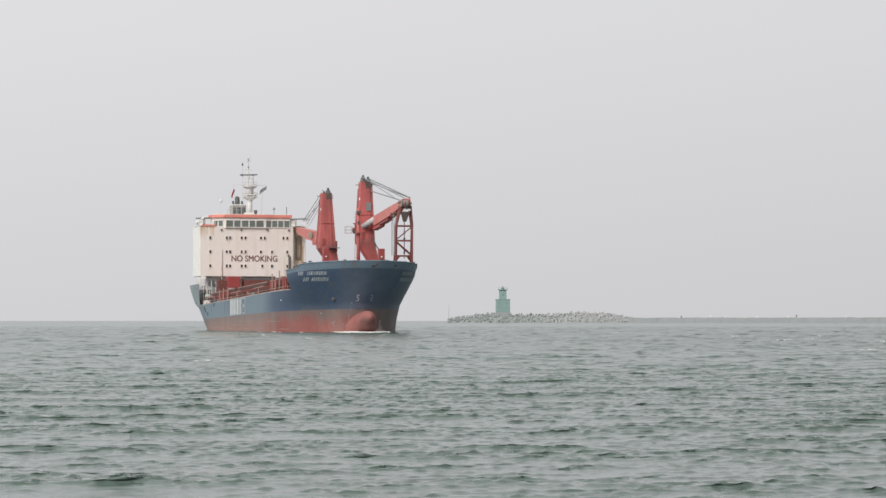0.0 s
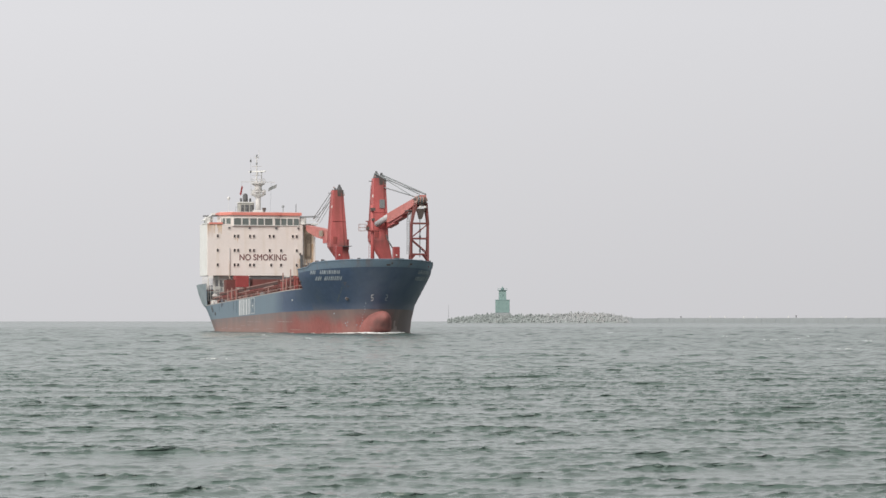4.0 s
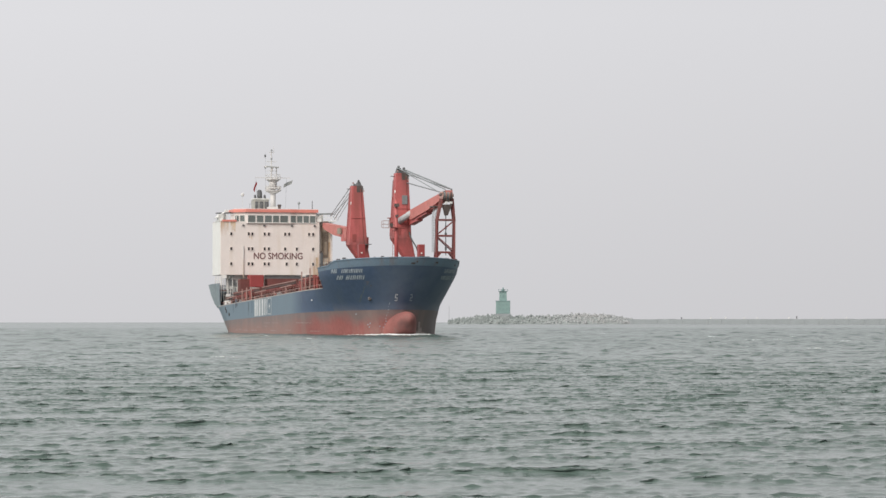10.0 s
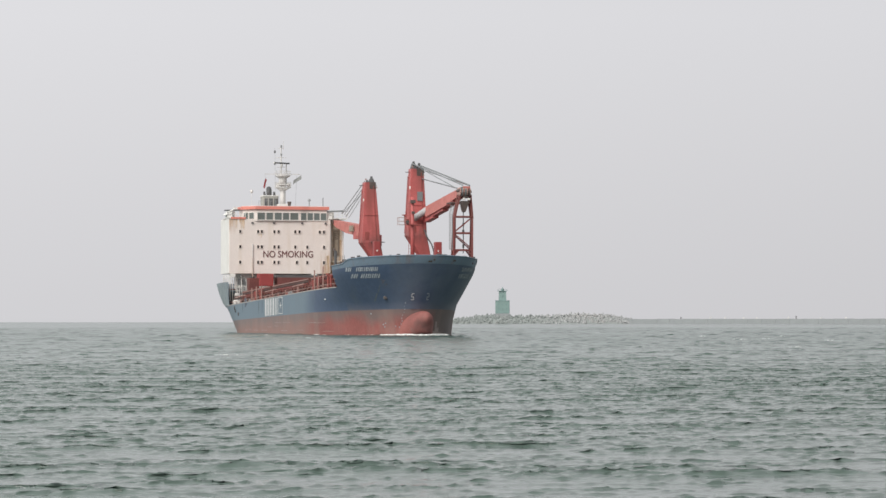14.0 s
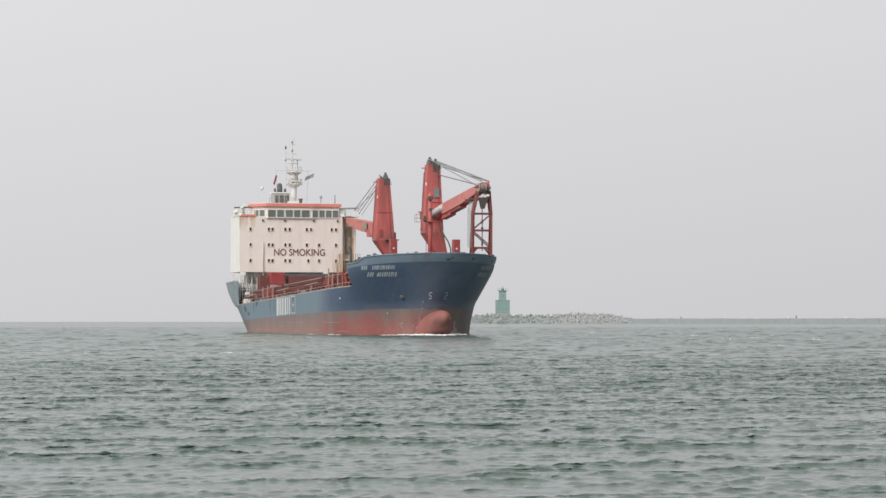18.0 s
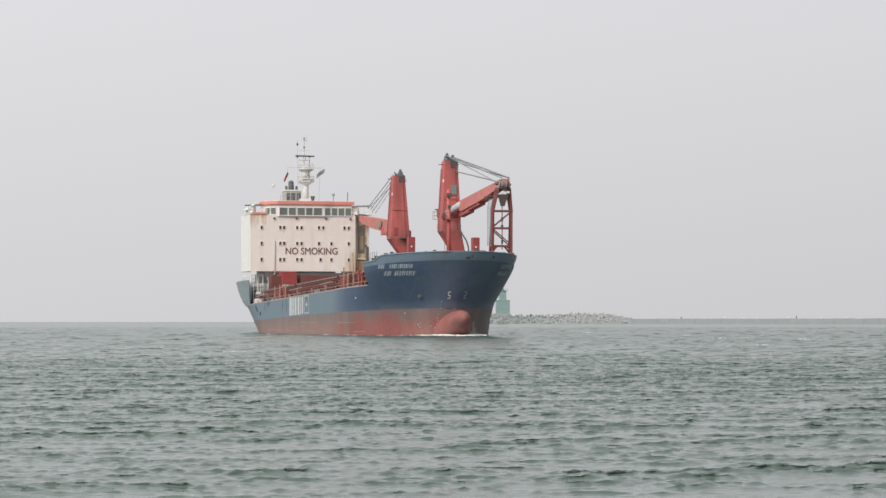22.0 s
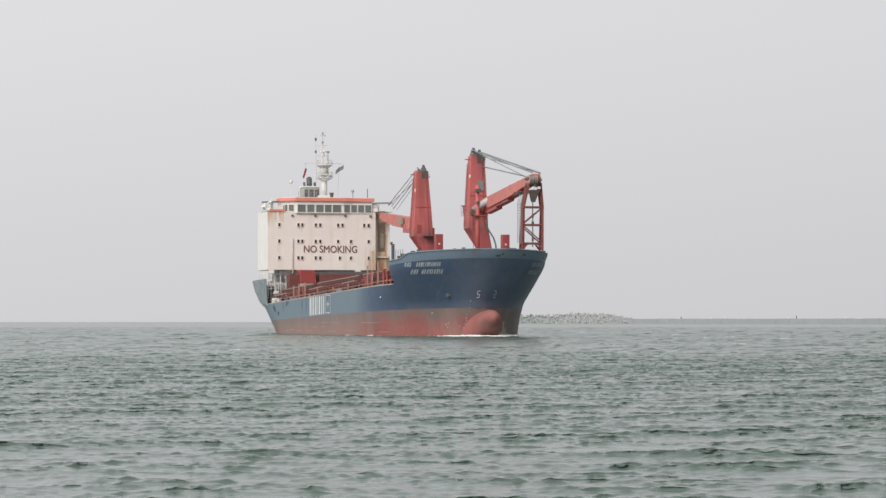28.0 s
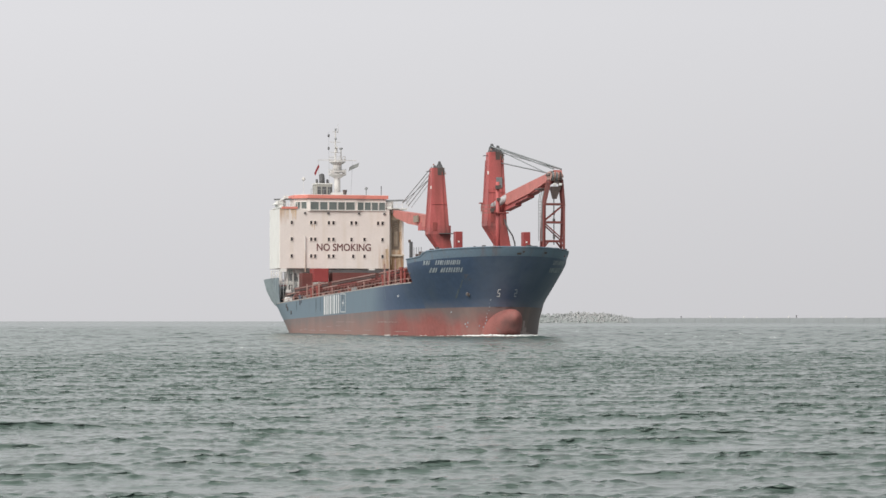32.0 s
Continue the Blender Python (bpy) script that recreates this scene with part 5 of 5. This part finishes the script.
    part("hoist_cable", made(tube, (125.4, 7.6, 12.6), (125.4, 7.6, 19.0), 0.07, 6), DARK, tower)
    for z, d in ((13.4, 0.13), (15.6, 0.16), (16.7, 0.13)):
        part("cargo_hook", B(125.25, 125.55, 7.6 - d, 7.6 + d, z, z + 0.6, bevel=0.06), DARK, tower, "dark cargo hook gear hanging in the tower")
    for z in (13.1, 15.7, 18.2, 21.3):
        for a in range(4):
            part("tower_beam", made(bar, at(a, z), at((a + 1) % 4, z), 0.24), TOWER_RED, tower)
    for left, right in ((1, 2), (0, 3)):
        for a, b, z0, z1 in ((left, right, 15.6, 13.2), (right, left, 18.1, 15.8)):
            part("tower_brace", made(bar, at(a, z0), at(b, z1), 0.15), TOWER_RED, tower)
        for a, b in ((left, right), (right, left)):
            part("knee_brace", made(bar, at(a, 12.2), at(a, 13.1).lerp(at(b, 13.1), 0.26), 0.2), TOWER_RED, tower)
    for a, b in ((0, 1), (3, 2)):
        part("tower_brace", made(bar, at(a, 15.7), at(b, 18.2), 0.12), TOWER_RED, tower)
    cage = bmesh.new()
    for x, y in ((125.5, 5.35), (125.5, 5.8), (126.0, 5.42), (126.0, 5.72)):
        bar(cage, (x, y, 13.1), (x, y, 18.6), 0.06)
        bar(cage, (x, y, 18.6), (x - 0.2, y + 0.35, 20.0), 0.06)
    for k in range(14):
        z = 13.3 + k * 0.4
        bar(cage, (125.5, 5.35, z), (125.5, 5.8, z), 0.05)
        bar(cage, (125.5, 5.35, z), (126.0, 5.42, z), 0.03)
        bar(cage, (126.0, 5.42, z), (126.0, 5.72, z), 0.04)
        bar(cage, (125.5, 5.8, z), (126.0, 5.72, z), 0.03)
    part("caged_ladder", cage, GREY, tower, "grey caged ladder")
    part("rest_pad", B(124.6, 126.6, 7.0, 8.3, 21.6, 22.0), GRIME, tower)
    # red vent boxes near the cranes
    for x, y0, y1, z0, z1 in ((124.6, -6.55, -5.55, 10.4, 14.3), (124.6, 3.1, 4.1, 10.4, 14.3)):
        vb = part("vent_box", B(x, x + 1.2, y0, y1, z0, z1, bevel=0.05), BRIGHT_RED, ship, "red box-shaped vent")
        part("vent_lamp", B(x + 1.2, x + 1.3, y0 + 0.32, y0 + 0.54, z1 - 1.5, z1 - 1.28), WHITE, vb)
    hose = bmesh.new()
    bend = [(97.6, 10.15, 12.4), (97.6, 10.1, 13.6), (97.4, 9.8, 14.7), (97.1, 9.3, 15.6), (96.8, 8.95, 16.4), (96.6, 8.8, 17.2)]
    for p, q in zip(bend, bend[1:]):
        tube(hose, p, q, 0.12, 7)
    part("cable_pipe", hose, DARK, ship, "dark bent cable pipe beside the crane")


build_jibs()


def build_foremast():
    mast = part("foremast", made(tube, (125, -0.35, 10.6), (125, -0.35, 21.2), 0.34, 12, 0.26), CRANE_RED, ship, "red foremast with a lamp platform", True)
    part("mast_platform", B(124.3, 125.8, -1.1, 1.0, 16.85, 17.0), LATTICE_RED, mast)
    part("mast_lamp", B(125.2, 125.6, -0.75, 0.0, 20.2, 20.7), GRIME, mast)
    part("mast_lamp", B(125.3, 125.6, -0.6, -0.1, 18.6, 18.95), GRIME, mast)
    part("horn", made(tube, (125.2, -1.35, 17.3), (125.9, -1.35, 17.3), 0.14, 10, 0.3), GRIME, mast, "dark fog horn")
    part("horn_box", B(124.7, 125.3, -1.4, -1.0, 17.0, 17.8, bevel=0.05), LATTICE_RED, mast)
    bm = bmesh.new()
    for x in (124.5, 125.5):
        for y in (-2.6, -1.5):
            bar(bm, (x, y, 16.9), (x, y, 18.0), 0.05)
    for z in (16.9, 17.45, 18.0):
        for p, q in (((124.5, -2.6), (125.5, -2.6)), ((124.5, -1.5), (125.5, -1.5)), ((124.5, -2.6), (124.5, -1.5)), ((125.5, -2.6), (125.5, -1.5))):
            bar(bm, (*p, z), (*q, z), 0.05)
    part("platform_basket", bm, PINK, mast, "faded red railed basket")
    bm = bmesh.new()
    for dy in (-0.62, -0.98):
        bar(bm, (125, dy, 11), (125, dy + 0.1, 20.5), 0.05)
    for k in range(20):
        bar(bm, (125, -0.62, 11.4 + k * 0.46), (125, -0.96, 11.4 + k * 0.46), 0.04)
    part("mast_ladder", bm, LATTICE_RED, mast)


build_foremast()


# ---- foam where the hull meets the water; it moves with the ship ----
def build_foam():
    rng = random.Random(11)
    bm = bmesh.new()
    path = [(s, -half_breadth(s, 0) - 0.2) for s in [92 + k * 0.7 for k in range(46)]]
    tip = 132.1
    path = [p for p in path if p[0] < 125] + [(126.0, -3.0), (128.6, -2.7), (130.4, -2.0), (131.6, -1.2), (tip, 0), (131.5, 1.2), (130.3, 2.0), (128.6, 2.8), (126.0, 3.4)] + [(s, half_breadth(s, 0) + 0.2) for s in (124, 122, 120, 117, 114, 111)]
    for (ax, ay), (bx, by) in zip(path, path[1:]):
        mid = (ax + bx) / 2
        near = max(0.0, 1 - abs(mid - 129) / 9)
        gap = math.sin(ax * 0.55 + 0.6) + 0.7 * math.sin(ax * 1.7 + 1) + 0.4 * math.sin(ax * 4.1)
        count = int(62 * near * (0.35 + 0.65 * max(0.0, math.sin(ax * 1.1 + ay * 0.8 + 1.0))) + 5 * max(0.0, gap - 0.2))
        for _ in range(count):
            f = rng.random()
            spread = 0.25 + 0.7 * near
            x, y = ax + (bx - ax) * f + rng.gauss(0, 0.25), ay + (by - ay) * f + rng.gauss(0, spread) * 0.5
            r = rng.uniform(0.04, 0.15) * (0.7 + 1.3 * near)
            bmesh.ops.create_icosphere(bm, subdivisions=1, radius=1, matrix=Matrix.Translation((x, y, 0.02 + 0.1 * near * rng.random())) @ Matrix.Diagonal((r * 2.2, r * 2.0, r * 0.75, 1)))
    me = finish("bow_wave", bm, FOAM, True)
    return tagged(new("bow_wave", me), "thin white foam of the small bow wave", "foam", kind="stuff")


foam = build_foam()


def build_whitecaps():
    rng = random.Random(29)
    bm = bmesh.new()
    for _ in range(15):
        y = 150 * (700 / 150) ** rng.random()
        x = rng.uniform(-0.16, 0.16) * y
        wide = rng.uniform(0.15, 0.5)
        for _ in range(7):
            r = rng.uniform(0.02, 0.07)
            bmesh.ops.create_icosphere(bm, subdivisions=1, radius=1, matrix=Matrix.Translation((x + rng.gauss(0, wide), y + rng.gauss(0, 0.25), 0.05)) @ Matrix.Diagonal((r * 2.6, r * 1.5, r * 0.55, 1)))
    return tagged(new("whitecaps", finish("whitecaps", bm, FOAM, True)), "small white flecks of foam on wave crests", "foam", kind="stuff")


whitecaps = build_whitecaps()


# ---- breakwater, beacon and sea wall far behind ----
FAR = 2100.0


def build_breakwater():
    rng = random.Random(5)
    def height(f):
        return lerp_table(f, ((0, 0.3), (0.08, 0.85), (0.2, 1.0), (0.55, 1.0), (0.75, 1.25), (0.86, 1.15), (1.0, 0.55)))[0]

    # core of the mound
    bm = bmesh.new()
    prof = ((-12.4, -1.0), (-11, 0.9), (-5.4, 3.9), (-1.7, 5.3), (3, 5.3), (8, 2.0), (12, -1))
    prev = None
    for k in range(37):
        f = k / 36
        x = 6 + 142 * f
        hh = height(f)
        row = [bm.verts.new((x + rng.uniform(-0.6, 0.6), FAR + y, z * hh if z > 0 else z)) for y, z in prof]
        if prev:
            for i in range(len(prof) - 1):
                bm.faces.new((prev[i], prev[i + 1], row[i + 1], row[i]))
        prev = row
    overgrown = blotched(ARMOUR, "overgrown_concrete", (0.29, 0.32, 0.315), (0.05, 0.05, 0.05), ((0.9, (0, 105, 60)),), 0.2, 0.5)
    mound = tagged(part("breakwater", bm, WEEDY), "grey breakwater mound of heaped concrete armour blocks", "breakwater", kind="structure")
    # four-legged armour blocks
    bm = bmesh.new()
    legs = [Vector(v).normalized() for v in ((0, 0, 1), (0.943, 0, -0.333), (-0.471, 0.816, -0.333), (-0.471, -0.816, -0.333))]
    for d in legs:
        tube(bm, d * 0.1, d * 1.75, 0.72, 7, 0.46)
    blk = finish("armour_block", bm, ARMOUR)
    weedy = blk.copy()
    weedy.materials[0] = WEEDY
    for k in range(290):
        f = rng.random() ** 1.0
        x = 5 + 141 * f
        hh = height(f)
        lane = rng.random()
        y = -11 + 10.5 * lane
        z = (0.4 + 5.6 * lane) * hh + rng.uniform(-0.5, 0.3)
        sc = rng.uniform(0.8, 1.15) * (1.25 if lane > 0.8 else 1)
        m = pose(x, FAR + y, z, rng.uniform(0, 360), rng.uniform(0, 360), rng.uniform(0, 360)) @ Matrix.Diagonal((sc, sc, sc, 1))
        shared("armour_block", weedy if x < 72 + rng.uniform(-25, 25) else blk, mound, m)
    # the small ones that fill the gaps
    base_co = [v.co.copy() for v in blk.vertices]
    base_faces = [tuple(p.vertices) for p in blk.polygons]
    co, faces = [], []
    for k in range(520):
        f = rng.random()
        x = 4 + 143 * f
        hh = height(f)
        lane = rng.random()
        sc = rng.uniform(0.6, 0.95)
        m = pose(x, FAR - 11.5 + 10.5 * lane, (0.2 + 5.6 * lane) * hh + rng.uniform(-0.2, 0.4), rng.uniform(0, 360), rng.uniform(0, 360), rng.uniform(0, 360)) @ Matrix.Diagonal((sc, sc, sc, 1))
        off = len(co)
        co += [m @ v for v in base_co]
        faces += [tuple(i + off for i in fc) for fc in base_faces]
    me = bpy.data.meshes.new("armour_rubble")
    me.from_pydata([tuple(v) for v in co], [], faces)
    me.materials.append(overgrown)
    rubble = new("armour_rubble", me)
    rubble.parent = mound
    tagged(rubble, "heaped grey concrete armour blocks", kind="stuff")
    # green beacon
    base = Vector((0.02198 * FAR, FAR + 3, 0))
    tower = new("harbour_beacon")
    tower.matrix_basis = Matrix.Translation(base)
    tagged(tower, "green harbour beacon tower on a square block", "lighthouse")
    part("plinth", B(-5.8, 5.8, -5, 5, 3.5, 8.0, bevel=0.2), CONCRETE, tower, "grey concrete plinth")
    part("base_block", B(-5.45, 5.45, -4.5, 4.5, 8.0, 18.0, bevel=0.25), HAZED_GREEN, tower)
    part("base_cornice", B(-5.6, 5.6, -4.7, 4.7, 17.6, 18.1), HAZED_DARK_GREEN, tower)
    part("shaft", made(hexa, [(-2.95, -2.8, 18), (2.95, -2.8, 18), (2.95, 2.8, 18), (-2.95, 2.8, 18), (-2.75, -2.6, 25.2), (2.75, -2.6, 25.2), (2.75, 2.6, 25.2), (-2.75, 2.6, 25.2)]), HAZED_GREEN, tower)
    part("gallery", B(-3.7, 3.7, -3.4, 3.4, 25.2, 25.7), HAZED_DARK_GREEN, tower)
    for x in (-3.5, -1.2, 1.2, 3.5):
        part("gallery_post", B(x - 0.15, x + 0.15, -3.4, -3.1, 25.7, 26.9), HAZED_DARK_GREEN, tower)
    part("gallery_rail", B(-3.6, 3.6, -3.4, -3.2, 26.7, 26.9), HAZED_DARK_GREEN, tower)
    part("lantern", made(tube, (0, 0, 25.7), (0, 0, 27.2), 1.0, 10), HAZED_DARK_GREEN, tower, "", True)
    part("lantern_roof", made(tube, (0, 0, 27.2), (0, 0, 28.7), 0.6, 10, 0.12), HAZED_DARK_GREEN, tower)
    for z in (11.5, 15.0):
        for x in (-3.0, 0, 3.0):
            part("slit_window", B(x - 0.35, x + 0.35, -4.56, -4.5, z - 0.7, z + 0.7), HAZED_DARK_GREEN, tower)
    part("slit_window", B(-0.4, 0.4, -3.0, -2.82, 20.5, 22.3), HAZED_DARK_GREEN, tower)
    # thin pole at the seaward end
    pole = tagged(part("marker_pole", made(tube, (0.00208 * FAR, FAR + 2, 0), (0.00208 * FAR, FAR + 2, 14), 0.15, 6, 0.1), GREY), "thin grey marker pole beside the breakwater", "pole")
    # sea wall that runs on to the right, nearer with every metre
    bm = bmesh.new()
    a, b = Vector((142, FAR + 2, 0)), Vector((520, 1440, 0))
    d = (b - a).normalized()
    nrm = Vector((d.y, -d.x, 0))
    pts = []
    n = 46
    for k in range(n):
        p, q = a + (b - a) * k / n, a + (b - a) * ((k + 0.985) / n)
        t = 3.75 + rng.uniform(-0.12, 0.12)
        hexa(bm, [p - nrm * 0.2 + Vector((0, 0, -1)), q - nrm * 0.2 + Vector((0, 0, -1)), q + nrm * 5 + Vector((0, 0, -1)), p + nrm * 5 + Vector((0, 0, -1)),
                  p + Vector((0, 0, t)), q + Vector((0, 0, t)), q + nrm * 5 + Vector((0, 0, t)), p + nrm * 5 + Vector((0, 0, t))])
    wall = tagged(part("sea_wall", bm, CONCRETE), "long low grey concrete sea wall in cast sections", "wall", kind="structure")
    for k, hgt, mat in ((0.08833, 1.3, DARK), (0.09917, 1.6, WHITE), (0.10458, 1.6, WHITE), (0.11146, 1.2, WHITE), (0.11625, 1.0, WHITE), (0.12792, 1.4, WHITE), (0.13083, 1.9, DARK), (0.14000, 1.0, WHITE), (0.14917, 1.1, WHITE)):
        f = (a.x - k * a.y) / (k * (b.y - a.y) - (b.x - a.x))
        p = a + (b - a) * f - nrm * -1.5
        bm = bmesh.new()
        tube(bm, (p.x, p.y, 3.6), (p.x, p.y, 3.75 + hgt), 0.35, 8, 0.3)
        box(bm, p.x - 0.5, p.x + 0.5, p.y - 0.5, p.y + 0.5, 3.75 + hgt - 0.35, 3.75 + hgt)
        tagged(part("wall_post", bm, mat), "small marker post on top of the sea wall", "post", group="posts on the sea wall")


build_breakwater()


# ---- what moves ----
def motions():
    walk(ship, [(t, pose(x, y, 0, 0, 0, a)) for t, x, y, a in SHIP_ROWS])
    walk(foam, [(t, pose(x, y, 0, 0, 0, a)) for t, x, y, a in SHIP_ROWS])
    walk(scanner, [(0.5 * k, pose(22.7, -0.35, 32.0, 0, 0, 360 / 2.709 * (0.5 * k - 0.2) - 5)) for k in range(65)])
    walk(red_flag, [(k, pose(22, -3.35, 29.3, 6 * math.sin(k * 1.9), 0, 14 * math.sin(k * 1.3))) for k in range(33)])
    walk(grey_flag, [(k, pose(22, 2.0, 28.1, 5 * math.sin(k * 2.3 + 1), 0, 16 * math.sin(k * 1.1 + 2))) for k in range(33)])
    walk(whitecaps, [(t, pose(-0.1 * (t - 16), 2.1 * (t - 16), 0)) for t in (0, 8, 16, 24, 32)])
    walk(water, [(t, pose(-0.1 * (t - 16), 2.1 * (t - 16), 0)) for t in (0, 8, 16, 24, 32)])


motions()
